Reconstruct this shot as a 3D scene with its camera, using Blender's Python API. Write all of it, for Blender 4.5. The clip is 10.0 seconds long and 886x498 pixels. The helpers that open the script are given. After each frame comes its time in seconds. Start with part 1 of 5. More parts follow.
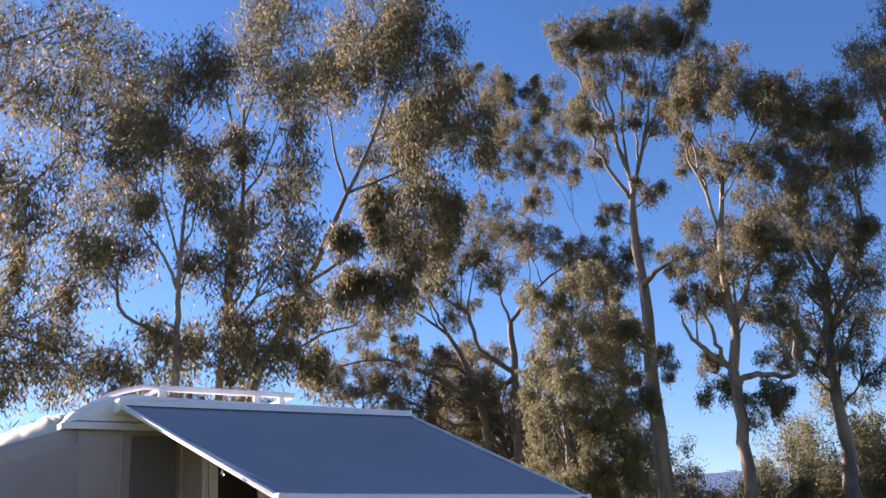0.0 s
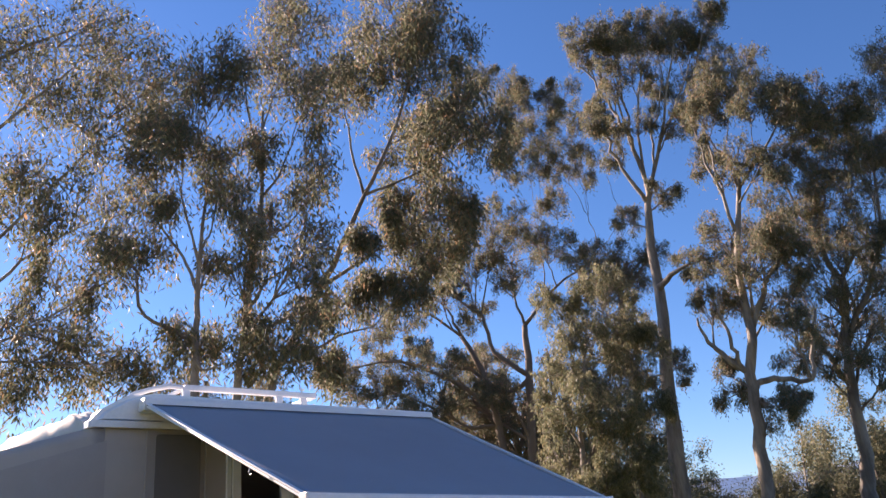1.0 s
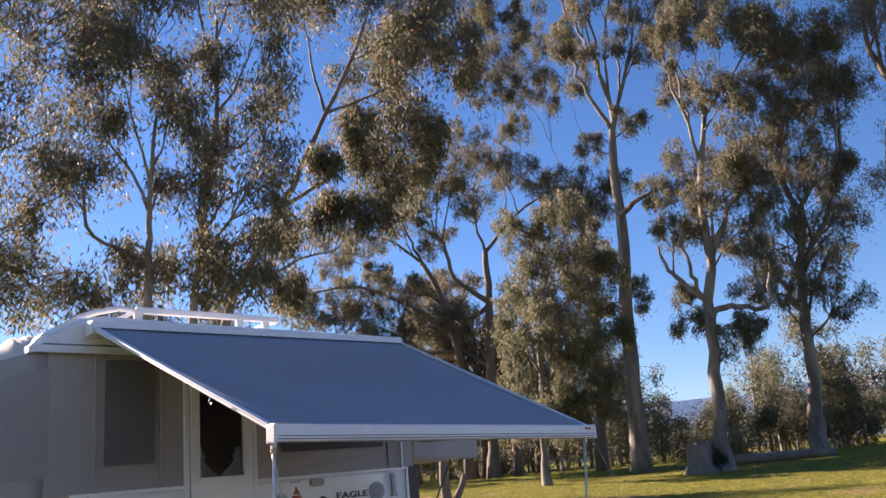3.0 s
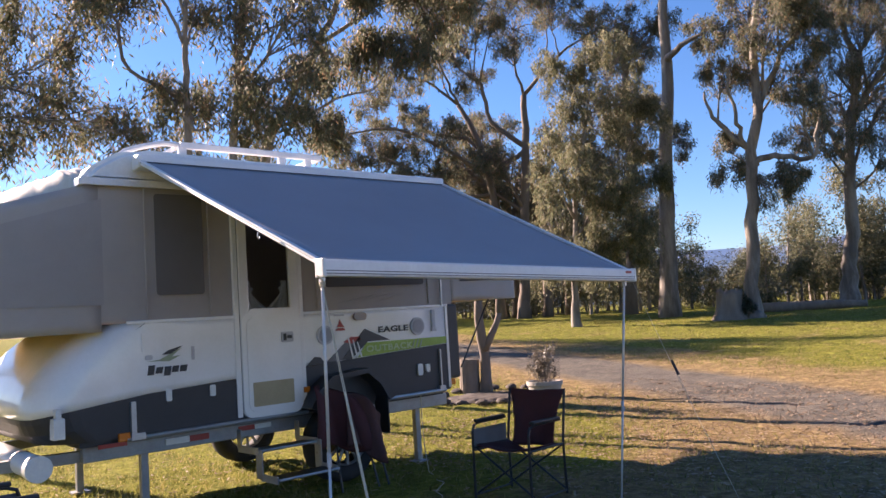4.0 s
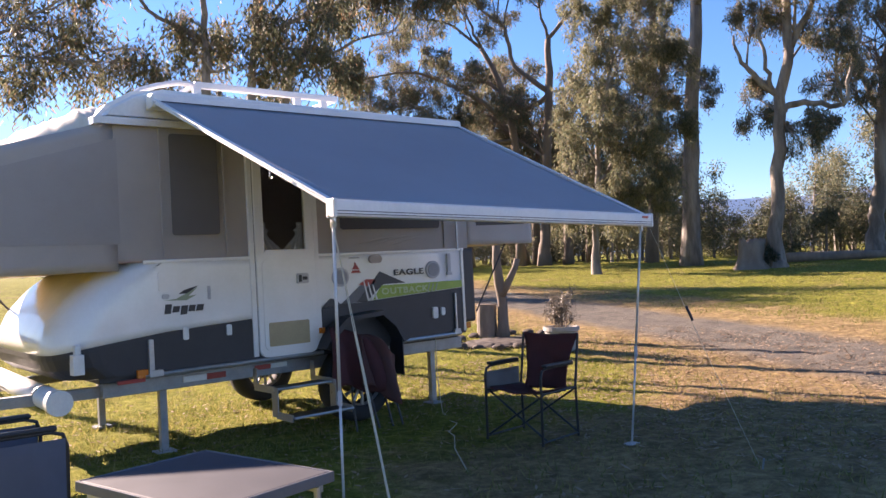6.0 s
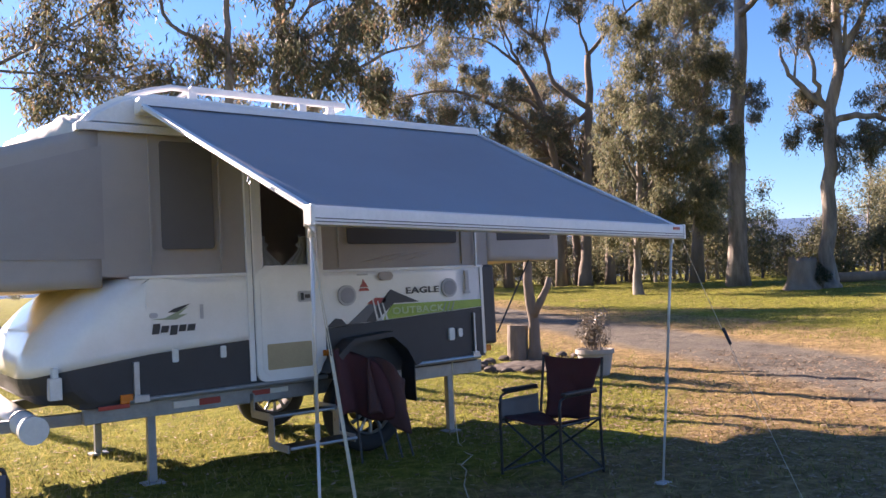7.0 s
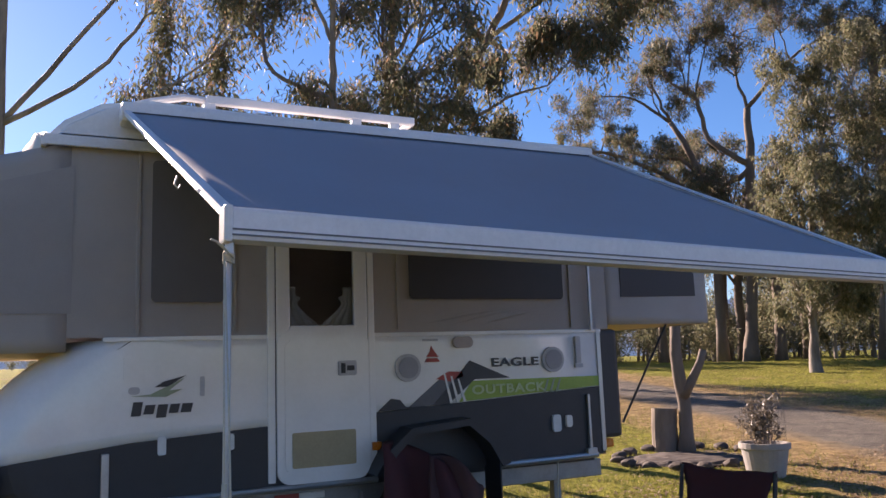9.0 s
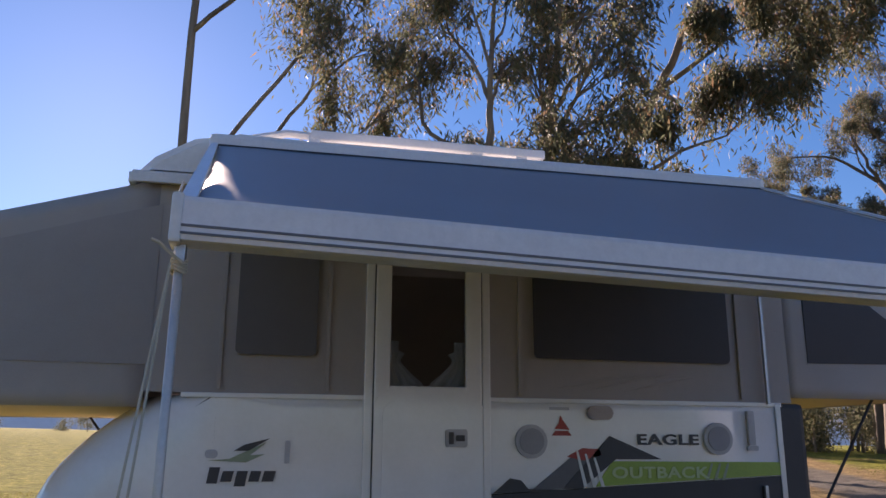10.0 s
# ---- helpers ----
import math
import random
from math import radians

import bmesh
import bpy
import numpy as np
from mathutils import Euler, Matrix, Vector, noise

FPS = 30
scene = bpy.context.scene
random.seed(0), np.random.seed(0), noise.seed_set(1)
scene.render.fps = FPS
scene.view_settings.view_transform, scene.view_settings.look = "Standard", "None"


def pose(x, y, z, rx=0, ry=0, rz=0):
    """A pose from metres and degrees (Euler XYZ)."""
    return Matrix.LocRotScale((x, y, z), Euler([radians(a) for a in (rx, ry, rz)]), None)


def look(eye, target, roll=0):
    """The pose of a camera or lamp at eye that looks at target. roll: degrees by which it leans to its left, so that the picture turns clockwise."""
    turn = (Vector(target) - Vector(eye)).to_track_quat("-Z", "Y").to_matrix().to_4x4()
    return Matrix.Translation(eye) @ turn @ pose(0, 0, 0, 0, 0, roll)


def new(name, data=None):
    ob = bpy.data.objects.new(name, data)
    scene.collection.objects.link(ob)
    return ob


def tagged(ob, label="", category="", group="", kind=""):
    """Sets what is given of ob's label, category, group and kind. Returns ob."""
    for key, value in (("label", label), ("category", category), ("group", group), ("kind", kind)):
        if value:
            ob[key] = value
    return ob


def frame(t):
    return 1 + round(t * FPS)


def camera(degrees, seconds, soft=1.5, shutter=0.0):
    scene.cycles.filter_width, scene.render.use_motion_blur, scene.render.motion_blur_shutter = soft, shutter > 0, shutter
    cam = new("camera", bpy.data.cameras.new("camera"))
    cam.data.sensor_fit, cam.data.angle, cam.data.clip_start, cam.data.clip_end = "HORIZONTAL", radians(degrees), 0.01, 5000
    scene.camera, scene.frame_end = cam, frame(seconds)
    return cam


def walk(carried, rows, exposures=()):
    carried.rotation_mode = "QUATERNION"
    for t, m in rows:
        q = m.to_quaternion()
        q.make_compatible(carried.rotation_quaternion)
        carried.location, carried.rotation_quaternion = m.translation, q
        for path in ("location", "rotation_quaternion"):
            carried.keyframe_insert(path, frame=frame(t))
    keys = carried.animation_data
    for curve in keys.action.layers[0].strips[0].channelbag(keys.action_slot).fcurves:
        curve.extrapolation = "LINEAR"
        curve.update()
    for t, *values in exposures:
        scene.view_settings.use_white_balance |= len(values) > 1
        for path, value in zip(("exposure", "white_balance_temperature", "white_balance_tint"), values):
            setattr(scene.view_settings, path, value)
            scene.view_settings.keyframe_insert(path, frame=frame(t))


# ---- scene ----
cam = camera(58.0, 10.0)
PATH = [
    (0, (-3.384, -6.899, 1.349), (-2.11, -5.54, 2.077), -5.2),
    (0.5, (-3.419, -6.854, 1.349), (-2.153, -5.487, 2.076), -4.8),
    (1, (-3.465, -6.861, 1.34), (-2.217, -5.483, 2.076), -4.6),
    (1.5, (-3.45, -6.795, 1.336), (-2.295, -5.352, 2.102), -3.5),
    (2, (-3.252, -6.59, 1.344), (-2.077, -5.165, 2.111), -2.9),
    (2.2, (-3.163, -6.486, 1.357), (-1.919, -5.111, 2.106), -3.6),
    (3.3, (-3.271, -6.366, 1.452), (-1.912, -4.971, 1.904), -3.6),
    (3.5, (-3.286, -6.351, 1.451), (-1.961, -4.898, 1.816), -3.2),
    (4, (-3.248, -6.275, 1.43), (-1.923, -4.788, 1.612), -3.0),
    (4.5, (-3.24, -6.285, 1.424), (-1.935, -4.772, 1.495), -2.6),
    (5, (-3.27, -6.315, 1.413), (-1.975, -4.791, 1.459), -2.3),
    (6.5, (-2.977, -6.219, 1.389), (-1.714, -4.67, 1.45), -2.4),
    (7, (-2.628, -6.012, 1.366), (-1.429, -4.415, 1.473), -2.2),
    (7.5, (-2.307, -5.688, 1.348), (-1.166, -4.054, 1.521), -2.5),
    (8, (-1.951, -5.392, 1.362), (-0.952, -3.669, 1.542), -1.8),
    (8.5, (-1.576, -5.116, 1.375), (-0.64, -3.364, 1.604), -1.6),
    (9, (-1.221, -4.746, 1.351), (-0.352, -2.97, 1.649), -1.3),
    (9.5, (-0.857, -4.467, 1.332), (-0.26, -2.605, 1.756), -0.0),
    (10, (-0.61, -4.159, 1.326), (-0.183, -2.265, 1.808), 1.2),
]
walk(cam, [(t, look(eye, target, roll)) for t, eye, target, roll in PATH], [
    (0.0, 1.9, 7000, 31), (1.0, 1.87, 7000, 31), (2.0, 1.62, 7000, 31), (3.5, 1.88, 7000, 31), (4.5, 2.06, 7000, 31), (5.0, 2.14, 7000, 31),
    (6.5, 2.2, 7000, 31), (7.5, 2.06, 7000, 31), (8.0, 1.94, 7000, 31), (9.0, 1.66, 7000, 31), (10.0, 1.38, 7000, 31)])

# ---- light and sky ----
SUN_AZ, SUN_EL = radians(-11.3), radians(22.5)
world = bpy.data.worlds.new("sky")
scene.world = world
world.use_nodes = True
wn = world.node_tree
sky = wn.nodes.new("ShaderNodeTexSky")
sky.sky_type = "NISHITA"
sky.sun_disc = False
sky.sun_elevation, sky.sun_rotation = SUN_EL, SUN_AZ
sky.air_density, sky.dust_density, sky.ozone_density = 1.0, 0.1, 6.0
clear = wn.nodes.new("ShaderNodeHueSaturation")
clear.inputs["Saturation"].default_value = 1.11
wn.links.new(sky.outputs["Color"], clear.inputs["Color"])
wn.links.new(clear.outputs["Color"], wn.nodes["Background"].inputs["Color"])
wn.nodes["Background"].inputs["Strength"].default_value = 0.055
sun_data = bpy.data.lights.new("sun", "SUN")
sun_data.energy, sun_data.angle, sun_data.color = 5.0, radians(0.5), (1.0, 0.88, 0.72)
sun = new("sun", sun_data)
sun_dir = Vector((math.sin(SUN_AZ) * math.cos(SUN_EL), math.cos(SUN_AZ) * math.cos(SUN_EL), math.sin(SUN_EL)))
sun.matrix_world = look(sun_dir * 60, (0, 0, 0))


# ---- materials ----
def shader(name, rough=0.6, metal=0.0):
    m = bpy.data.materials.new(name)
    m.use_nodes = True
    b = m.node_tree.nodes["Principled BSDF"]
    b.inputs["Roughness"].default_value, b.inputs["Metallic"].default_value = rough, metal
    return m, m.node_tree, b


def node(tree, kind, **values):
    n = tree.nodes.new(kind)
    for key, value in values.items():
        n.inputs[key].default_value = value
    return n


def noise_at(tree, scale, detail=5.0, rough=0.6, stretch=None):
    co = tree.nodes.new("ShaderNodeTexCoord")
    n = node(tree, "ShaderNodeTexNoise", Scale=scale, Detail=detail, Roughness=rough)
    if stretch:
        mp = tree.nodes.new("ShaderNodeMapping")
        mp.inputs["Scale"].default_value = stretch
        tree.links.new(co.outputs["Object"], mp.inputs["Vector"])
        tree.links.new(mp.outputs["Vector"], n.inputs["Vector"])
    else:
        tree.links.new(co.outputs["Object"], n.inputs["Vector"])
    return n


def ramp(tree, source, stops):
    r = tree.nodes.new("ShaderNodeValToRGB")
    el = r.color_ramp.elements
    while len(el) < len(stops):
        el.new(0.5)
    for e, (p, c) in zip(el, stops):
        e.position, e.color = p, (*c, 1)
    tree.links.new(source, r.inputs["Fac"])
    return r


def blend(tree, mode, fac, a, b):
    n = tree.nodes.new("ShaderNodeMix")
    n.data_type, n.blend_type = "RGBA", mode
    if isinstance(fac, (int, float)):
        n.inputs[0].default_value = fac
    else:
        tree.links.new(fac, n.inputs[0])
    tree.links.new(a, n.inputs[6])
    tree.links.new(b, n.inputs[7])
    return n.outputs[2]


def relief(tree, b, source, strength, distance):
    n = node(tree, "ShaderNodeBump", Strength=strength, Distance=distance)
    tree.links.new(source, n.inputs["Height"])
    tree.links.new(n.outputs["Normal"], b.inputs["Normal"])


def worn(name, light, dark, scale=3.0, fine=60.0, rough=0.5, metal=0.0, bump=0.15, depth=0.002, mix=0.35, stretch=None, edge=(0.3, 0.62)):
    """A surface of two close tones with stains at one scale and grain at another."""
    m, t, b = shader(name, rough, metal)
    big, small = noise_at(t, scale, 6, 0.65, stretch), noise_at(t, fine, 3, 0.6, stretch)
    r1 = ramp(t, big.outputs["Fac"], [(edge[0], dark), (edge[1], light)])
    r2 = ramp(t, small.outputs["Fac"], [(0.3, tuple(c * 0.75 for c in light)), (0.7, light)])
    t.links.new(blend(t, "MIX", mix, r1.outputs["Color"], r2.outputs["Color"]), b.inputs["Base Color"])
    rr = t.nodes.new("ShaderNodeMapRange")
    rr.inputs["To Min"].default_value, rr.inputs["To Max"].default_value = max(0.05, rough - 0.1), min(1.0, rough + 0.12)
    t.links.new(big.outputs["Fac"], rr.inputs["Value"])
    t.links.new(rr.outputs["Result"], b.inputs["Roughness"])
    if bump:
        relief(t, b, small.outputs["Fac"], bump, depth)
    return m


WHITE = worn("white_gelcoat", (0.84, 0.84, 0.835), (0.74, 0.74, 0.725), 2.0, 40, 0.08, bump=0.006, mix=0.12)
ROOF = worn("white_roof", (0.8, 0.8, 0.79), (0.68, 0.68, 0.66), 1.5, 30, 0.4, bump=0.05)
BLACK = worn("black_checker_skirt", (0.035, 0.035, 0.04), (0.022, 0.022, 0.026), 4.0, 80, 0.5, bump=0.3)
CANVAS = worn("taupe_canvas", (0.45, 0.418, 0.39), (0.36, 0.338, 0.318), 1.6, 250, 0.85, bump=0.25, depth=0.003)
def lets_light(m, share):
    """Thin cloth that glows a little when lit from behind."""
    t = m.node_tree
    b = t.nodes["Principled BSDF"]
    tl = t.nodes.new("ShaderNodeBsdfTranslucent")
    t.links.new(b.inputs["Base Color"].links[0].from_socket, tl.inputs["Color"])
    mx = t.nodes.new("ShaderNodeMixShader")
    mx.inputs["Fac"].default_value = share
    t.links.new(b.outputs["BSDF"], mx.inputs[1])
    t.links.new(tl.outputs["BSDF"], mx.inputs[2])
    t.links.new(mx.outputs["Shader"], t.nodes["Material Output"].inputs["Surface"])
    return m


CANVAS = lets_light(CANVAS, 0.05)
FLAPCLOTH = lets_light(worn("closed_canvas_flap", (0.395, 0.37, 0.352), (0.32, 0.302, 0.29), 1.5, 260, 0.8, bump=0.25, depth=0.003), 0.08)
DARKFLAP = worn("dark_closed_flap", (0.165, 0.158, 0.156), (0.125, 0.121, 0.12), 1.5, 260, 0.8, bump=0.25, depth=0.003)
MESH = worn("dark_window_mesh", (0.055, 0.05, 0.052), (0.035, 0.033, 0.036), 2.0, 300, 0.6, bump=0.2)
AWNING = worn("blue_grey_awning_vinyl", (0.315, 0.318, 0.342), (0.235, 0.24, 0.265), 0.7, 120, 0.5, bump=0.12)
POWDER = worn("white_powder_coat", (0.78, 0.78, 0.78), (0.66, 0.66, 0.67), 3.0, 60, 0.35, bump=0.05)
ALLOY = worn("dull_aluminium", (0.5, 0.5, 0.5), (0.36, 0.36, 0.37), 6.0, 90, 0.4, 0.75, bump=0.05)
POLE = worn("grey_anodised_pole", (0.62, 0.62, 0.6), (0.5, 0.5, 0.49), 6.0, 90, 0.45, 0.25, bump=0.05)
PLY = worn("varnished_plywood", (0.5, 0.35, 0.18), (0.38, 0.25, 0.12), 3.0, 40, 0.45, bump=0.1, stretch=(0.3, 1, 1))
GALV = worn("galvanised_steel", (0.34, 0.345, 0.35), (0.22, 0.225, 0.235), 9.0, 60, 0.5, 0.6, bump=0.08)
RUBBER = worn("tyre_rubber", (0.028, 0.028, 0.028), (0.016, 0.016, 0.016), 8.0, 90, 0.85, bump=0.3)
MAROON = worn("maroon_polyester", (0.085, 0.02, 0.023), (0.05, 0.014, 0.016), 5.0, 220, 0.8, bump=0.25)
FADED = worn("faded_maroon_polyester", (0.09, 0.034, 0.03), (0.045, 0.02, 0.02), 5.0, 200, 0.85, bump=0.25)
DARKSTEEL = worn("black_steel_tube", (0.03, 0.03, 0.032), (0.02, 0.02, 0.022), 8.0, 80, 0.4, 0.3, bump=0.05)
CHAIRSIDE = worn("grey_chair_side_cloth", (0.17, 0.16, 0.155), (0.11, 0.105, 0.1), 5.0, 200, 0.8, bump=0.25)
NAVY = worn("navy_camp_fabric", (0.10, 0.11, 0.15), (0.07, 0.08, 0.11), 5.0, 200, 0.8, bump=0.25)
TABLETOP = worn("blue_grey_table_top", (0.036, 0.04, 0.054), (0.024, 0.027, 0.037), 3.0, 70, 0.6, bump=0.05)
PVC = worn("white_pvc", (0.75, 0.75, 0.73), (0.62, 0.62, 0.6), 4.0, 40, 0.35, bump=0.03)
FLY = worn("white_quilted_fly", (0.66, 0.63, 0.55), (0.48, 0.455, 0.39), 5.0, 60, 0.6, bump=0.25, depth=0.004)
TAN = worn("tan_kick_plate", (0.42, 0.34, 0.2), (0.34, 0.27, 0.16), 5.0, 80, 0.5, bump=0.05)
LENS = worn("smoky_light_lens", (0.4, 0.33, 0.3), (0.32, 0.26, 0.24), 6.0, 80, 0.3, bump=0.0)
PALELIME = worn("pale_lime_decal", (0.5, 0.6, 0.3), (0.42, 0.52, 0.24), 6.0, 80, 0.4, bump=0.0)
GRILLE = worn("speaker_grille", (0.34, 0.34, 0.36), (0.27, 0.27, 0.29), 6.0, 300, 0.6, bump=0.3)
GREY = worn("grey_plastic", (0.5, 0.5, 0.52), (0.4, 0.4, 0.42), 6.0, 80, 0.5, bump=0.06)
GRAPHITE = worn("graphite_decal", (0.035, 0.034, 0.04), (0.025, 0.025, 0.03), 6.0, 80, 0.4, bump=0.0)
MIDGREY = worn("grey_decal", (0.13, 0.13, 0.14), (0.09, 0.09, 0.1), 6.0, 80, 0.4, bump=0.0)
GREEN = worn("lime_decal", (0.30, 0.43, 0.06), (0.24, 0.36, 0.05), 6.0, 80, 0.4, bump=0.0)
SAGE = worn("pale_green_decal", (0.30, 0.36, 0.24), (0.25, 0.3, 0.2), 6.0, 80, 0.4, bump=0.0)
RED = worn("red_decal", (0.42, 0.05, 0.035), (0.34, 0.04, 0.03), 6.0, 80, 0.35, bump=0.0)
ORANGE = worn("orange_lens", (0.75, 0.2, 0.02), (0.65, 0.16, 0.02), 9.0, 80, 0.25, bump=0.0)
CURTAIN = lets_light(worn("pale_blue_curtain", (0.76, 0.83, 0.88), (0.64, 0.71, 0.78), 5.0, 120, 0.85, bump=0.2), 0.4)
ROPE = worn("pale_rope", (0.55, 0.5, 0.38), (0.42, 0.38, 0.28), 20.0, 200, 0.8, bump=0.3)
BARK = worn("smooth_gum_bark", (0.26, 0.228, 0.193), (0.078, 0.063, 0.052), 2.6, 16, 0.8, bump=0.6, depth=0.03, mix=0.25, stretch=(1, 1, 0.2), edge=(0.4, 0.6))
DARKBARK = worn("dark_gum_bark", (0.2, 0.155, 0.12), (0.075, 0.057, 0.045), 1.8, 14, 0.85, bump=0.6, depth=0.02, mix=0.3, stretch=(1, 1, 0.22))
OLDWOOD = worn("weathered_wood", (0.22, 0.175, 0.135), (0.09, 0.07, 0.055), 4.0, 40, 0.85, bump=0.5, depth=0.01, stretch=(1, 1, 0.25))
POTCLAY = worn("pale_concrete_pot", (0.33, 0.31, 0.285), (0.24, 0.226, 0.208), 5.0, 60, 0.75, bump=0.2)
STONE = worn("garden_stone", (0.085, 0.066, 0.052), (0.04, 0.032, 0.027), 5.0, 30, 0.85, bump=0.5, depth=0.01)
# Haze is painted into the hills: pale blue tones in place of woods.
HILL = worn("haze_tinted_hills", (0.55, 0.63, 0.74), (0.46, 0.54, 0.64), 0.004, 0.03, 1.0, bump=0.0)


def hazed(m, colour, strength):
    """Distance haze: the air's blue light, put on the surface as a faint glow."""
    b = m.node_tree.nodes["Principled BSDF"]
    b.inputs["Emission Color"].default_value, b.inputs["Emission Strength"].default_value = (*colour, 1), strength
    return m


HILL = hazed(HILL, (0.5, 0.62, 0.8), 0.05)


def leaf_material(name, tones, clear=0.35, gloss=0.42):
    m, t, b = shader(name, gloss)
    geo = t.nodes.new("ShaderNodeNewGeometry")
    r = ramp(t, geo.outputs["Random Per Island"], tones)
    t.links.new(r.outputs["Color"], b.inputs["Base Color"])
    tl = t.nodes.new("ShaderNodeBsdfTranslucent")
    gain = blend(t, "ADD", 0.6, r.outputs["Color"], r.outputs["Color"])
    t.links.new(gain, tl.inputs["Color"])
    mx = t.nodes.new("ShaderNodeMixShader")
    mx.inputs["Fac"].default_value = clear
    t.links.new(b.outputs["BSDF"], mx.inputs[1])
    t.links.new(tl.outputs["BSDF"], mx.inputs[2])
    t.links.new(mx.outputs["Shader"], t.nodes["Material Output"].inputs["Surface"])
    return m


GUMLEAF = leaf_material("gum_leaf", [(0.0, (0.054, 0.066, 0.042)), (0.45, (0.094, 0.102, 0.062)), (0.8, (0.138, 0.13, 0.08)), (1.0, (0.23, 0.145, 0.09))], 0.45, 0.62)
BUSHLEAF = leaf_material("bush_leaf", [(0.0, (0.068, 0.078, 0.045)), (0.5, (0.122, 0.13, 0.076)), (1.0, (0.2, 0.175, 0.105))], 0.5, 0.6)
SHRUBLEAF = leaf_material("shrub_leaf", [(0.0, (0.02, 0.034, 0.02)), (1.0, (0.045, 0.062, 0.036))], 0.25)
POTLEAF = leaf_material("pot_plant_leaf", [(0.0, (0.07, 0.06, 0.05)), (1.0, (0.15, 0.13, 0.1))])
GRASSBLADE = leaf_material("grass_blade", [(0.0, (0.085, 0.1, 0.022)), (0.55, (0.165, 0.16, 0.04)), (1.0, (0.3, 0.24, 0.1))], 0.4, 0.8)


def ground_material():
    m, t, b = shader("paddock_ground", 1.0)
    b.inputs["Specular IOR Level"].default_value = 0.05
    at = t.nodes.new("ShaderNodeAttribute")
    at.attribute_name = "cover"
    sep = t.nodes.new("ShaderNodeSeparateColor")
    t.links.new(at.outputs["Color"], sep.inputs["Color"])
    patch, fine, grit = noise_at(t, 0.55, 6, 0.65), noise_at(t, 9, 6, 0.7), noise_at(t, 55, 4, 0.7)
    green = ramp(t, fine.outputs["Fac"], [(0.28, (0.075, 0.092, 0.016)), (0.5, (0.19, 0.195, 0.034)), (0.72, (0.34, 0.315, 0.08))])
    dry = ramp(t, fine.outputs["Fac"], [(0.25, (0.115, 0.08, 0.042)), (0.5, (0.28, 0.2, 0.1)), (0.75, (0.47, 0.36, 0.19))])
    gravel = ramp(t, grit.outputs["Fac"], [(0.25, (0.085, 0.073, 0.063)), (0.5, (0.16, 0.147, 0.125)), (0.75, (0.28, 0.256, 0.215))])

    def mask(source, gain):
        add = t.nodes.new("ShaderNodeMath")
        add.operation = "MULTIPLY_ADD"
        t.links.new(patch.outputs["Fac"], add.inputs[0])
        add.inputs[1].default_value = gain
        t.links.new(source, add.inputs[2])
        r = ramp(t, add.outputs[0], [(gain * 0.5 + 0.28, (0, 0, 0)), (gain * 0.5 + 0.66, (1, 1, 1))])
        return r.outputs["Color"]
    c = blend(t, "MIX", mask(sep.outputs["Red"], 1.1), green.outputs["Color"], dry.outputs["Color"])
    c = blend(t, "MIX", mask(sep.outputs["Green"], 0.5), c, gravel.outputs["Color"])
    tufts = noise_at(t, 2.4, 7, 0.75)
    shade = ramp(t, tufts.outputs["Fac"], [(0.3, (0.5, 0.5, 0.48)), (0.5, (0.95, 0.95, 0.95)), (0.68, (1.35, 1.3, 1.2))])
    c = blend(t, "MULTIPLY", 0.85, c, shade.outputs["Color"])
    t.links.new(c, b.inputs["Base Color"])
    add = t.nodes.new("ShaderNodeMath")
    t.links.new(fine.outputs["Fac"], add.inputs[0])
    t.links.new(grit.outputs["Fac"], add.inputs[1])
    relief(t, b, add.outputs[0], 0.7, 0.05)
    return m


GROUND = ground_material()


def glass_material():
    m, t, b = shader("tinted_window", 0.06)
    b.inputs["Base Color"].default_value = (0.88, 0.9, 0.92, 1)
    b.inputs["Transmission Weight"].default_value = 1.0
    b.inputs["IOR"].default_value = 1.3
    return m


GLASS = glass_material()


# ---- mesh helpers ----
def mesh_object(name, data, material, parent=None, label=""):
    ob = new(name, data)
    if material and not data.materials:
        data.materials.append(material)
    ob.parent = parent
    return tagged(ob, label)


def part(name, bm, material, parent=None, label="", smooth=False):
    data = bpy.data.meshes.new(name)
    bmesh.ops.recalc_face_normals(bm, faces=bm.faces)
    if smooth:
        for f in bm.faces:
            f.smooth = True
    bm.to_mesh(data)
    bm.free()
    return mesh_object(name, data, material, parent, label)


def thing(name, m, label, category, group="", kind=""):
    ob = new(name)
    ob.matrix_world = m
    ob.empty_display_size = 0.2
    return tagged(ob, label, category, group, kind)


def box(bm, lo, hi, bevel=0.0, turn=None):
    size = [b - a for a, b in zip(lo, hi)]
    mid = Vector([(a + b) / 2 for a, b in zip(lo, hi)])
    made = bmesh.ops.create_cube(bm, size=1)["verts"]
    for v in made:
        v.co = Vector(c * s for c, s in zip(v.co, size))
    if bevel:
        edges = {e for v in made for e in v.link_edges}
        made = bmesh.ops.bevel(bm, geom=list(edges), offset=min(bevel, min(size) * 0.45), segments=2, affect="EDGES", profile=0.6)["verts"]
        made = {v for v in made} | {v for f in bm.faces for v in f.verts if v in made}
    for v in made:
        v.co = (turn @ v.co if turn else v.co) + mid
    return bm


def boxes(*specs, bevel=0.004):
    bm = bmesh.new()
    for lo, hi in specs:
        box(bm, lo, hi, bevel)
    return bm


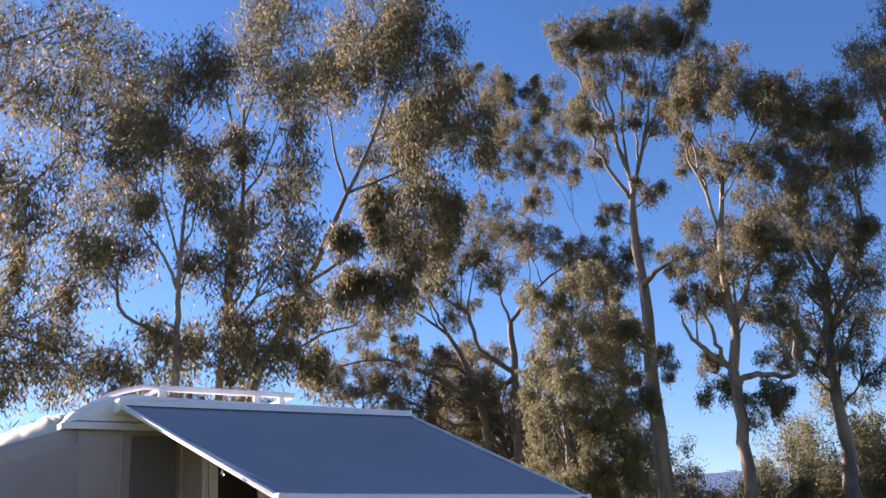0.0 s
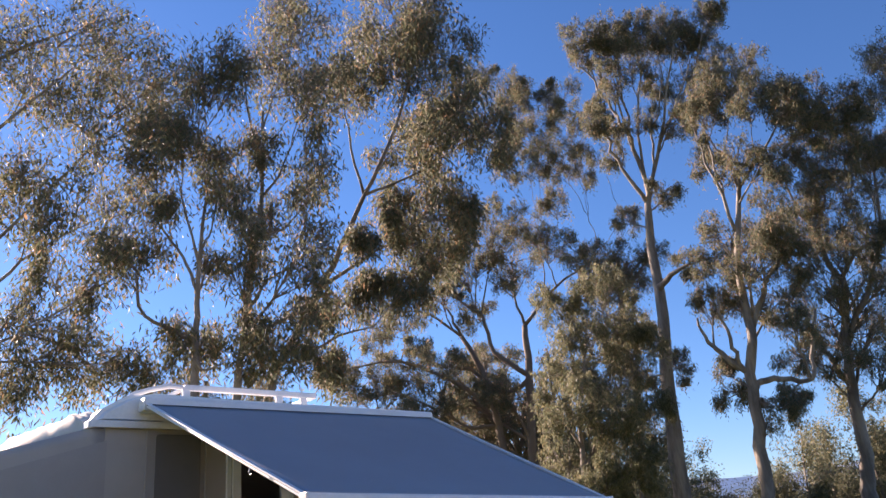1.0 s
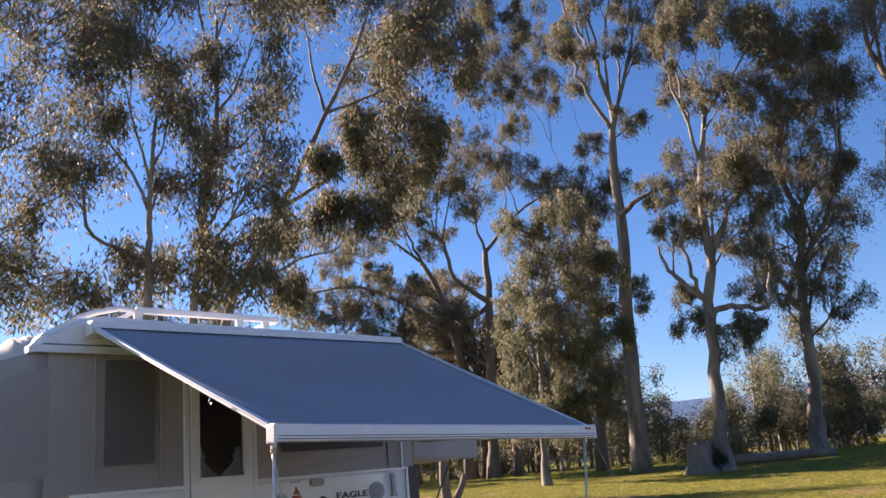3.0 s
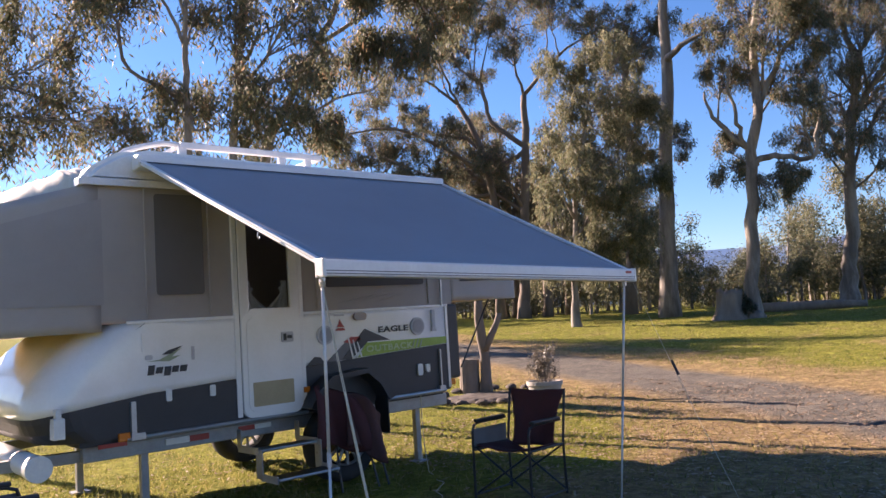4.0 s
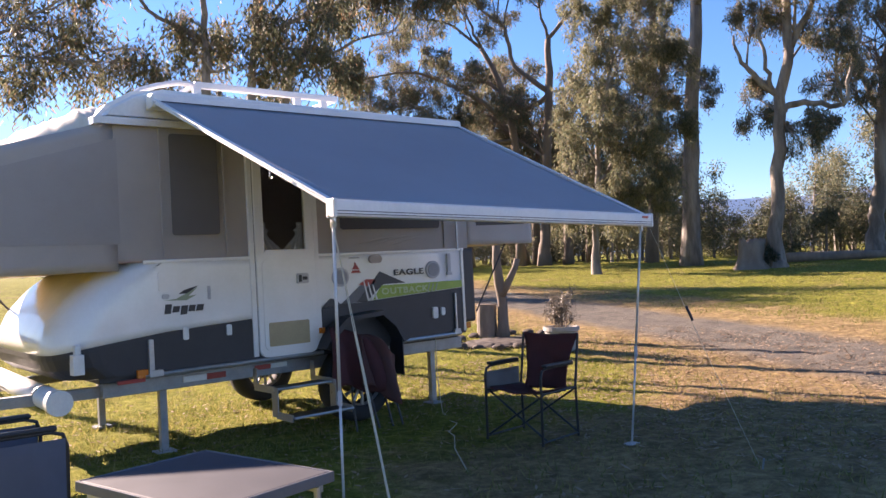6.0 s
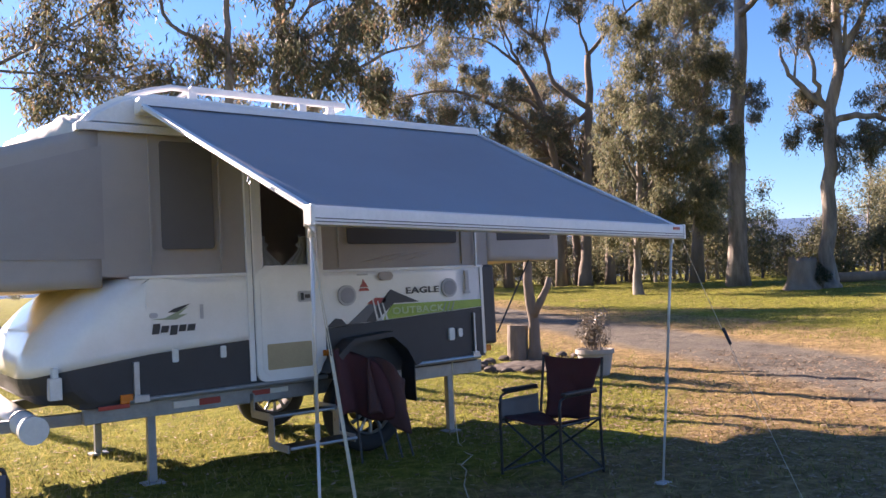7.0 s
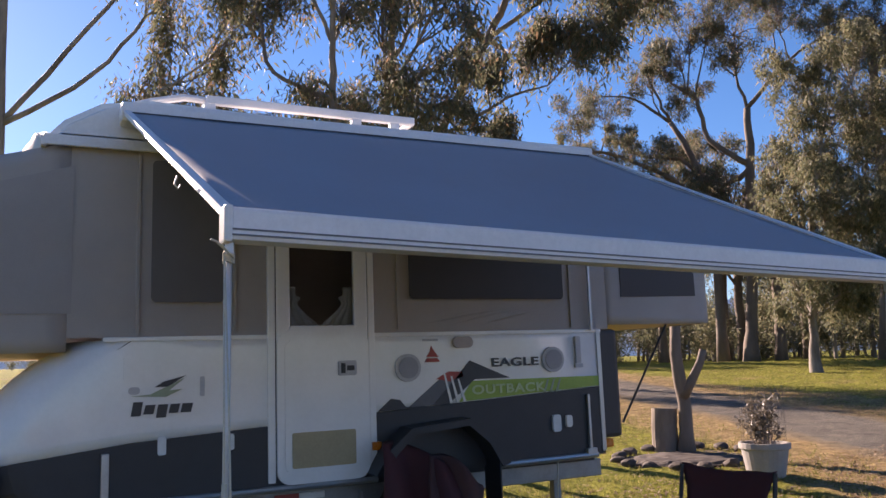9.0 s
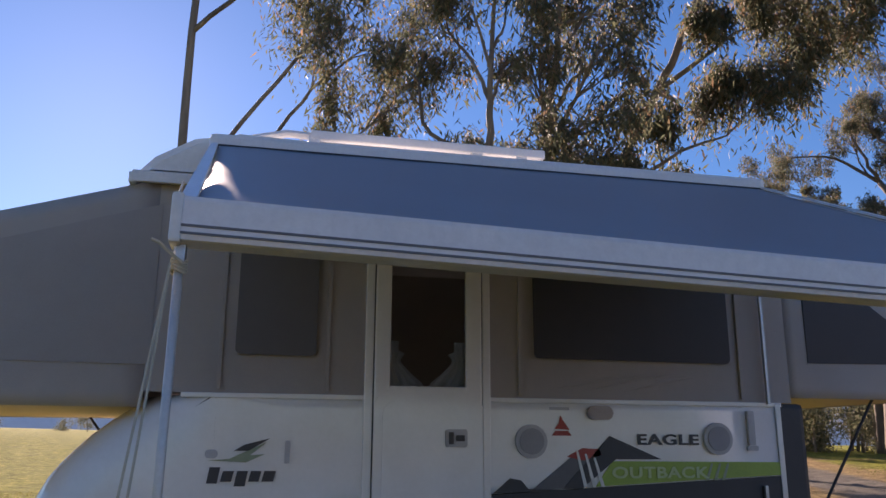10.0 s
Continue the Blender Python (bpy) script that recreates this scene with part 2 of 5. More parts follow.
def tube(bm, points, radii, sides=8, closed=True):
    """A round bar along a line of points."""
    pts = [Vector(p) for p in points]
    if isinstance(radii, (int, float)):
        radii = [radii] * len(pts)
    rings = []
    side = None
    for i, p in enumerate(pts):
        d = (pts[min(i + 1, len(pts) - 1)] - pts[max(i - 1, 0)]).normalized()
        if side is None:
            side = d.orthogonal().normalized()
        side = (side - d * side.dot(d)).normalized()
        up = d.cross(side)
        rings.append([bm.verts.new(p + (side * math.cos(a) + up * math.sin(a)) * radii[i]) for a in (2 * math.pi * k / sides for k in range(sides))])
    for a, b in zip(rings, rings[1:]):
        for k in range(sides):
            bm.faces.new((a[k], a[(k + 1) % sides], b[(k + 1) % sides], b[k]))
    if closed:
        bm.faces.new(rings[0][::-1])
        bm.faces.new(rings[-1])
    return bm


def tubes(lines, radius, sides=8):
    bm = bmesh.new()
    for line in lines:
        tube(bm, line, radius, sides)
    return bm


def slab(bm, outline, y0, y1):
    """A plate with an outline in x and z between two y."""
    a = [bm.verts.new((x, y0, z)) for x, z in outline]
    b = [bm.verts.new((x, y1, z)) for x, z in outline]
    n = len(outline)
    bm.faces.new(a)
    bm.faces.new(b[::-1])
    for i in range(n):
        bm.faces.new((a[i], b[i], b[(i + 1) % n], a[(i + 1) % n]))
    return bm


def plate(outline, y0, y1, bevel=0.0):
    bm = slab(bmesh.new(), outline, y0, y1)
    if bevel:
        bmesh.ops.bevel(bm, geom=list(bm.edges), offset=bevel, segments=2, affect="EDGES")
    return bm


def rounded(x0, z0, x1, z1, r, n=5):
    out = []
    for cx, cz, a0 in ((x1 - r, z0 + r, -90), (x1 - r, z1 - r, 0), (x0 + r, z1 - r, 90), (x0 + r, z0 + r, 180)):
        for k in range(n + 1):
            a = radians(a0 + 90 * k / n)
            out.append((cx + r * math.cos(a), cz + r * math.sin(a)))
    return out


def cloth(corner, across, up, nx, nz, wave, thick=0.006, seed=0.0):
    """A hanging sheet with folds: a grid from a corner, bulged along its normal and given a thickness."""
    bm = bmesh.new()
    c, a, u = Vector(corner), Vector(across), Vector(up)
    n = a.cross(u).normalized()
    for layer in (0, 1):
        grid = []
        for j in range(nz + 1):
            row = []
            for i in range(nx + 1):
                s, t = i / nx, j / nz
                p = c + a * s + u * t
                edge = min(1, 6 * min(s, 1 - s)) * min(1, 6 * min(t, 1 - t))
                q = noise.noise((p.x * 1.6 + seed, p.z * 1.1 + p.y, seed)) + 0.5 * noise.noise((p.x * 4 + p.z * 3.0, p.z * 5 - p.x * 3, seed))
                row.append(bm.verts.new(p + n * (wave * q * edge + layer * thick)))
            grid.append(row)
        for j in range(nz):
            for i in range(nx):
                bm.faces.new((grid[j][i], grid[j][i + 1], grid[j + 1][i + 1], grid[j + 1][i]))
        if layer:
            rim = lambda g: g[0] + [r[-1] for r in g[1:]] + g[-1][-2::-1] + [r[0] for r in g[-2:0:-1]]
            p, q = rim(first), rim(grid)
            for k in range(len(p)):
                bm.faces.new((p[k], p[(k + 1) % len(p)], q[(k + 1) % len(p)], q[k]))
        first = grid
    return bm


def raw_mesh(name, verts, faces):
    """A mesh of equal-sided faces from arrays."""
    data = bpy.data.meshes.new(name)
    n, k = faces.shape
    data.vertices.add(len(verts))
    data.vertices.foreach_set("co", np.asarray(verts, dtype=np.float32).ravel())
    data.loops.add(n * k)
    data.loops.foreach_set("vertex_index", faces.astype(np.int32).ravel())
    data.polygons.add(n)
    data.polygons.foreach_set("loop_start", np.arange(0, n * k, k, dtype=np.int32))
    data.update(calc_edges=True)
    return data


# ---- the ground ----
def height(x, y):
    r = np.hypot(x, np.asarray(y) + 3.0)
    near = 0.053 * np.maximum(0, r - 6.0)
    far = 0.053 * 26 + 0.012 * (r - 32)
    return np.minimum(np.where(r < 32, near, far), 6.0)


def axis(lo, hi, step, reach):
    a = list(np.arange(lo, hi + step / 2, step))
    s, p = step, hi
    while p < reach:
        s *= 1.25
        p += s
        a.append(p)
    s, p = step, lo
    while p > -reach:
        s *= 1.25
        p -= s
        a.insert(0, p)
    return np.array(a)


TRACK = [(15.5, 22.0), (12.0, 10.5), (10.4, 5.5), (8.3, 0.0), (6.6, -3.2), (4.0, -7.5), (1.5, -13.0)]


def from_track(x, y):
    best = np.full(np.shape(x), 1e9)
    for (ax, ay), (bx, by) in zip(TRACK, TRACK[1:]):
        dx, dy = bx - ax, by - ay
        t = np.clip(((x - ax) * dx + (y - ay) * dy) / (dx * dx + dy * dy), 0, 1)
        best = np.minimum(best, np.hypot(x - ax - t * dx, y - ay - t * dy))
    return best


def build_ground():
    xs, ys = axis(-9, 32, 0.25, 4000), axis(-10, 24, 0.25, 4000)
    X, Y = np.meshgrid(xs, ys)
    Z = height(X, Y)
    rng = np.random.default_rng(3)
    bumpy = np.where(np.hypot(X - 8, Y - 4) < 40, 0.012, 0.0)
    Z = Z + bumpy * rng.standard_normal(X.shape)
    nx, ny = len(xs), len(ys)
    idx = np.arange(nx * ny).reshape(ny, nx)
    faces = np.stack([idx[:-1, :-1], idx[:-1, 1:], idx[1:, 1:], idx[1:, :-1]], -1).reshape(-1, 4)
    data = raw_mesh("ground", np.stack([X, Y, Z], -1).reshape(-1, 3), faces)
    d = from_track(X, Y)
    s = X * 0.87 + Y * 0.5
    gravel = np.clip(1.25 - d / 1.35, 0, 1)
    dry = np.clip(np.exp(-((d - 1.0) / 1.9) ** 2) * 0.75 + np.clip((s - 7.5) / 6, 0, 1) * np.clip((19 - s) / 6, 0, 1) * 0.3, 0, 1)
    dry = np.maximum(dry, np.clip((X * 0.6 - Y * 0.8 - 2.0) / 3.0, 0, 0.8) * np.clip((13 - X) / 4, 0, 1))
    dry = np.maximum(dry, 0.85 * np.exp(-((X - 1.5) / 3.6) ** 2 - ((Y + 3.6) / 2.3) ** 2))
    dry = np.where(X < -6, 0.12, dry)
    dry = np.where(X > 11, np.maximum(dry, 0.2), dry)
    cover = np.stack([dry, gravel, 0 * dry, 0 * dry + 1], -1).reshape(-1, 4).astype(np.float32)
    layer = data.color_attributes.new("cover", "FLOAT_COLOR", "POINT")
    layer.data.foreach_set("color", cover.ravel())
    for p in data.polygons:
        p.use_smooth = True
    tagged(mesh_object("ground", data, GROUND), "sunlit grass paddock with a worn gravel track", "ground", kind="structure")


build_ground()


def build_hills():
    verts, faces = [], []
    rng = random.Random(5)
    for ring, (dist, base, amp) in enumerate(((2300, 138, 25), (3200, 238, 35))):
        start = len(verts)
        n = 160
        for i in range(n + 1):
            a = radians(-60 + 200 * i / n)
            x, y = dist * math.sin(a), dist * math.cos(a)
            z = base + amp * noise.noise((a * 5, ring * 7.0, 0)) + amp * 0.35 * noise.noise((a * 17, ring * 3.0, 2))
            verts += [(x, y, -5), (x * 1.0, y * 1.0, z), (x * 1.25, y * 1.25, z * 0.4)]
        for i in range(n):
            k = start + 3 * i
            faces += [(k, k + 3, k + 4, k + 1), (k + 1, k + 4, k + 5, k + 2)]
    data = raw_mesh("hills", np.array(verts), np.array(faces))
    for p in data.polygons:
        p.use_smooth = True
    tagged(mesh_object("backdrop_hills", data, HILL), "wooded hills on the horizon, with blue haze painted on and glowing faintly", "hills", kind="structure")


build_hills()


# ---- trees ----
def leaf_mesh(name, spots, spread, length, width, rng, droop=0.75, far=False):
    """Narrow pointed leaves hanging about the given spots, as one mesh of four-cornered blades."""
    n = len(spots)
    p = spots + rng.normal(0, 1, (n, 3)) * spread
    d = rng.normal(0, 1, (n, 3)) * np.array([1, 1, 0.8])
    d /= np.linalg.norm(d, axis=1)[:, None]
    d[:, 2] -= droop * 1.6
    d /= np.linalg.norm(d, axis=1)[:, None]
    w = np.cross(d, rng.normal(0, 1, (n, 3)))
    w /= np.linalg.norm(w, axis=1)[:, None] + 1e-9
    L = (length * rng.uniform(0.6, 1.35, n))[:, None]
    W = (width * rng.uniform(0.7, 1.3, n))[:, None]
    if far:
        verts = np.stack([p - w * W * 0.45, p + w * W * 0.45 + d * L * 0.3, p + d * L], 1).reshape(-1, 3)
        return raw_mesh(name, verts, np.arange(3 * n).reshape(n, 3))
    bend = np.cross(d, w) * L * rng.uniform(-0.15, 0.15, n)[:, None]
    verts = np.stack([p, p + d * L * 0.45 + w * W * 0.5 + bend, p + d * L, p + d * L * 0.4 - w * W * 0.5 + bend], 1).reshape(-1, 3)
    return raw_mesh(name, verts, np.arange(4 * n).reshape(n, 4))


def limb_path(points, rng, wobble, steps=4):
    """A crooked line that bends smoothly through the points."""
    out = []
    pts = [points[0] * 2 - points[1]] + list(points) + [points[-1] * 2 - points[-2]]
    for p0, p1, p2, p3 in zip(pts, pts[1:], pts[2:], pts[3:]):
        for k in range(steps):
            t = k / steps
            q = 0.5 * (p1 * 2 + (p2 - p0) * t + (p0 * 2 - p1 * 5 + p2 * 4 - p3) * t * t + (p1 * 3 - p0 - p2 * 3 + p3) * t ** 3)
            if out:
                q = q + Vector((rng.gauss(0, 1), rng.gauss(0, 1), rng.gauss(0, 0.5))) * wobble * 0.55
            out.append(q)
    out.append(points[-1])
    return out


TREE_COUNT = [0]


def gum_tree(base, right, radius, trunk, limbs, clumps, bark=None, leaf=0.15, density=1.0, label="", leaves=None):
    """A gum tree: trunk and limbs as lines of (across, up), foliage clumps as (across, up, size)."""
    TREE_COUNT[0] += 1
    far = base[0] > 15
    rng = random.Random(100 + TREE_COUNT[0])
    nrng = np.random.default_rng(100 + TREE_COUNT[0])
    u = Vector((right[0], right[1], 0))
    v = Vector((-right[1], right[0], 0))
    foot = Vector((base[0], base[1], float(height(base[0], base[1]))))
    at = lambda a, z, deep=0.0: u * a + v * deep + Vector((0, 0, z))
    tree = thing("gum_tree", Matrix.Translation(foot), label or "tall gum tree with pale bark and drooping olive leaves", "tree", "gum trees round the paddock")
    top = max(c[1] for c in clumps)
    clumps = [(a, rng.uniform(-1, 1) * min(1.7, 0.1 * top), z, size) for a, z, size in clumps]
    wood = bmesh.new()
    path = limb_path([at(a, z) for a, z in trunk], rng, radius * 0.22)
    n = len(path)
    tip = max(0.25, 0.5 if len(trunk) < 5 else 0.3)
    tube(wood, path, [radius * (1 - (1 - tip) * i / (n - 1)) * (1.0 + 0.32 * max(0, 1 - path[i].z / 1.1)) for i in range(n)], 12)
    part("trunk", wood, bark or BARK, tree, smooth=True)
    sites = [(p, radius * (1 - (1 - tip) * i / (n - 1))) for i, p in enumerate(path) if i > n * 0.35]
    for line in limbs:
        deep = rng.uniform(-1, 0.35) * 0.12 * top * 0.5
        m = len(line)
        pts = [at(a, z, deep * k / max(1, m - 1)) for k, (a, z) in enumerate(line)]
        near = min(sites, key=lambda s: (s[0] - pts[0]).length)
        pts[0] = near[0].copy() if (near[0] - pts[0]).length < 1.2 else pts[0]
        if (near[0] - pts[0]).length > 0.01:
            pts.insert(0, near[0].copy())
        way = limb_path(pts, rng, radius * 0.3)
        r0 = min(near[1] * 0.74, radius * 0.5)
        k = len(way)
        part("limb", tube(bmesh.new(), way, [r0 * (1 - 0.7 * i / (k - 1)) for i in range(k)], 8), bark or BARK, tree, smooth=True)
        sites += [(p, r0 * (1 - 0.7 * i / (k - 1))) for i, p in enumerate(way)]
        if radius > 0.26 and way[-1].z > 9:
            tuft = way[-1]
            clumps = clumps + [(tuft.dot(u), tuft.dot(v), tuft.z + 0.3, rng.uniform(0.45, 0.65))]
    spots = []
    full = []
    for a, deep, z, size in clumps:
        full.append((a, deep, z, size, False))
        for _ in range(3):
            q = rng.uniform(0, 2 * math.pi)
            full.append((a + math.cos(q) * size * 1.2, deep + rng.uniform(-1, 1) * size * 1.4, z + math.sin(q) * size * 1.15, size * (rng.uniform(0.4, 0.6) if far else rng.uniform(0.5, 0.75)), True))
    twigwood = bmesh.new()
    for a, deep, z, size, forks in full:
        mid = at(a, z, deep)
        big = radius > 0.2 and size > 0.7
        below = mid - Vector((0, 0, 0.6 + (2.5 if big else 1.5) * size))
        near = min(sites, key=lambda s: (s[0] - below).length + (3.0 if s[0].z > mid.z else 0.0))
        if forks and (mid - way[len(way) // 2]).length < 4:
            near = (way[len(way) // 2], r0 * 0.8)
        start = near[0]
        sag = start.lerp(mid, 0.5) + Vector((rng.gauss(0, 0.16), rng.gauss(0, 0.16), -0.05)) * size
        line = limb_path([start, sag, mid], rng, size * 0.06, 3)
        r0 = max(0.014, min(near[1] * 0.6, (0.05 + 0.045 * size) if big else (0.03 + 0.032 * size)))
        tube(twigwood, line, [r0 * (1 - 0.7 * i / (len(line) - 1)) for i in range(len(line))], 6)
        stem = line
        if not forks:
            way = line
        twigs = 14 + int(16 * size)
        for _ in range(twigs):
            while True:
                o = Vector((rng.uniform(-1, 1), rng.uniform(-1, 1), rng.uniform(-1, 1)))
                if 0.2 < o.length < 1:
                    break
            end = mid + Vector((o.x * size, o.y * size, o.z * size * (0.85 if far else 1.05))) * (1.32 if far else 1.3)
            root = stem[rng.randrange(len(stem) // 2, len(stem))]
            knee = root.lerp(end, 0.55) + Vector((rng.gauss(0, 0.08), rng.gauss(0, 0.08), 0.12)) * size
            tube(twigwood, [root, knee, end], [r0 * 0.34, r0 * 0.22, 0.004], 4, False)
            count = int(density * (14 + 27 * size * size))
            t = nrng.triangular(0.4, 1.05, 1.15, count)[:, None]
            hang = np.array(knee) * (1 - t) + np.array(end) * t
            hang[:, 2] -= nrng.exponential(0.13 if far else 0.24, count) * min(0.5 + size, 1.3)
            spots.append(hang + nrng.normal(0, 1, (count, 3)) * ((0.03 + 0.07 * min(size, 1.0)) if far else (0.05 + 0.1 * min(size, 1.0))))
    tagged(part("twigwood", twigwood, bark or BARK, tree, smooth=True), kind="stuff")
    spots = np.concatenate(spots)
    mesh_object("crown", leaf_mesh("crown", spots, 0.04, leaf, leaf * (0.28 if far else 0.2), nrng, far=far), leaves or GUMLEAF, tree, "drooping olive-green gum leaves")
    return tree


# ---- camper trailer ----
TILT = pose(0, 0, 0, 0, -0.9, 0)
camper = thing("camper_trailer", TILT, "white and black pop-top camper trailer with taupe canvas bed ends", "camper trailer")
WIDE = 2.1


def seam(x):
    return float(np.interp(x, [-1.6, -1.45, -0.9, 0.0, 0.6, 2.4], [0.9, 0.93, 1.0, 1.05, 1.085, 1.175]))


def nose(z):
    return float(np.interp(z, [0.68, 0.78, 0.9, 1.05, 1.2, 1.4, 1.57], [-1.5, -1.62, -1.66, -1.64, -1.56, -1.36, -1.12]))


def tub_shell(low, high, levels, inset=0.0):
    """The tub's wall between two heights, with a raked front and rounded corners in plan."""
    bm = bmesh.new()
    rings = []
    for j in range(levels + 1):
        s = j / levels
        ring = []
        plan = [(x, 0.0) for x in (2.36, 1.8, 1.2, 0.6, 0.0, -0.45, -0.8)]
        zc = low(-1.5) * (1 - s) + high(-1.5) * s
        f, r = nose(zc), 0.34
        for k in range(9):
            a = radians(90 * k / 8)
            plan.append((f + r - r * math.sin(a), r - r * math.cos(a)))
        plan += [(x, WIDE - y) for x, y in plan[::-1]]
        for x, y in plan:
            z = low(x) * (1 - s) + high(x) * s
            yy = inset + y * (WIDE - 2 * inset) / WIDE
            ring.append(bm.verts.new((x, yy, z)))
        rings.append(ring)
    n = len(rings[0])
    for a, b in zip(rings, rings[1:]):
        for k in range(n):
            bm.faces.new((a[k], a[(k + 1) % n], b[(k + 1) % n], b[k]))
    bm.faces.new(rings[0][::-1])
    bm.faces.new(rings[-1])
    return bm


body = part("tub", tub_shell(seam, lambda x: 1.565, 10), WHITE, camper, "white fibreglass tub with a raked nose")
for f in body.data.polygons:
    f.use_smooth = len(f.vertices) == 4
skirt = part("skirt", tub_shell(lambda x: 0.7, lambda x: seam(x) - 0.002, 5, -0.004), BLACK, camper, "black lower skirt")
part("floor_pan", boxes(((-1.3, 0.05, 0.655), (2.3, WIDE - 0.05, 0.70))), BLACK, camper)
part("tub_rim", boxes(((-0.95, -0.008, 1.555), (2.38, 0.01, 1.58)), bevel=0.005), WHITE, camper)
part("rear_box", boxes(((2.365, 0.04, 0.80), (2.56, WIDE - 0.04, 1.58)), bevel=0.03), BLACK, camper, "black rear storage box")
for x0, x1, z in ((-0.98, 0.62, 0.682), (1.48, 2.28, 0.695)):
    part("side_rail", tubes([[(x0, -0.018, z), (x1, -0.018, z + 0.006)]], 0.02), ALLOY, camper, "dull aluminium sill rail")
for y in (0.14, WIDE - 0.22):
    part("chassis_rail", boxes(((-1.25, y, 0.53), (2.42, y + 0.08, 0.65)), bevel=0.008), GALV, camper)
for s in (1, -1):
    bm = tube(bmesh.new(), [(-0.6, 1.05 - s * 0.86, 0.57), (-2.1, 1.05 - s * 0.5, 0.55), (-3.45, 1.05 - s * 0.06, 0.54)], 0.06, 4)
    part("drawbar", bm, GALV, camper)
part("coupling", tubes([[(-3.4, 1.05, 0.55), (-3.62, 1.05, 0.56)]], 0.05), DARKSTEEL, camper)
part("jockey_wheel", tubes([[(-3.1, 0.98, 0.16), (-3.1, 0.98, 0.95)], [(-3.1, 0.93, 0.12), (-3.1, 1.03, 0.12)]], 0.03), GALV, camper)
for x, y in ((-0.76, 0.24), (2.12, 0.3), (-0.76, WIDE - 0.24), (2.12, WIDE - 0.3)):
    leg = part("stabiliser_leg", boxes(((x - 0.03, y - 0.03, 0.02 - 0.0157 * x), (x + 0.03, y + 0.03, 0.64)), bevel=0.005), GALV, camper, "grey steel corner leg wound down")
    part("foot_plate", boxes(((x - 0.08, y - 0.07, 0.0 - 0.0157 * x), (x + 0.08, y + 0.07, 0.02 - 0.0157 * x))), GALV, leg)

# tube carrier across the drawbar
carrier = part("tube_carrier", tubes([[(-1.6, 0.02, 0.565), (-1.6, 2.1, 0.6)]], 0.085, 20), PVC, camper, "white plastic storage tube across the drawbar", True)
part("end_cap", tubes([[(-1.6, -0.02, 0.565), (-1.6, 0.07, 0.565)]], 0.094, 20), PVC, carrier)
part("strap", tubes([[(-1.6, 0.42, 0.572), (-1.6, 0.45, 0.572)]], 0.09, 20), DARKSTEEL, carrier)

# wheel, guard and flap
WX, WZ = 1.02, 0.37
for wy, s in ((-0.02, -1), (WIDE - 0.2, 1)):
    wheel = part("wheel", tubes([[(WX, wy + 0.03, WZ), (WX, wy + 0.19, WZ)]], 0.12, 16), DARKSTEEL, camper)
    bm = bmesh.new()
    prof = [(0.215, 0.02), (0.30, -0.012), (0.345, 0.0), (0.37, 0.035), (0.37, 0.175), (0.345, 0.21), (0.30, 0.222), (0.215, 0.19)]
    N = 40
    rings = [[bm.verts.new((WX + r * math.cos(2 * math.pi * k / N), wy + y, WZ - 0.0 + r * math.sin(2 * math.pi * k / N))) for r, y in prof] for k in range(N)]
    for k in range(N):
        a, b = rings[k], rings[(k + 1) % N]
        for i in range(len(prof)):
            bm.faces.new((a[i], a[(i + 1) % len(prof)], b[(i + 1) % len(prof)], b[i]))
    part("tyre", bm, RUBBER, wheel, smooth=True)
    bm = bmesh.new()
    for k in range(12):
        a = 2 * math.pi * k / 12
        ca, sa = math.cos(a), math.sin(a)
        tube(bm, [(WX + 0.05 * ca, wy + 0.02, WZ + 0.05 * sa), (WX + 0.15 * ca, wy + 0.005, WZ + 0.15 * sa), (WX + 0.205 * ca, wy + 0.012, WZ + 0.205 * sa)], [0.02, 0.014, 0.02], 6)
    tube(bm, [(WX, wy - 0.005, WZ), (WX, wy + 0.06, WZ)], 0.055, 16)
    part("rim", bm, ALLOY, wheel, "machined alloy spoked rim")
    bm = bmesh.new()
    for k in range(36):
        a0, a1 = 2 * math.pi * k / 36, 2 * math.pi * (k + 1) / 36
        for r0, r1, y0, y1 in ((0.205, 0.222, 0.0, 0.03),):
            q = [bm.verts.new((WX + r * math.cos(a), wy + y, WZ + r * math.sin(a))) for a, r, y in ((a0, r0, y1), (a1, r0, y1), (a1, r1, y0), (a0, r1, y0))]
            bm.faces.new(q)
    part("rim_edge", bm, ALLOY, wheel)
ARCH = [(0.55, 0.73), (0.64, 0.87), (0.79, 0.99), (1.2, 1.025), (1.37, 0.89), (1.47, 0.73)]
inner = [(0.61, 0.71), (0.685, 0.84), (0.81, 0.95), (1.18, 0.98), (1.32, 0.865), (1.41, 0.71)]
bm = slab(bmesh.new(), ARCH + inner[::-1], -0.2, 0.02)
part("mudguard", bm, BLACK, camper, "black angular wheel guard")
part("wheel_well", plate(ARCH, -0.006, 0.004), BLACK, camper)
part("mud_flap", boxes(((1.39, -0.19, 0.40), (1.402, 0.02, 0.80))), BLACK, camper, "black rubber mud flap")

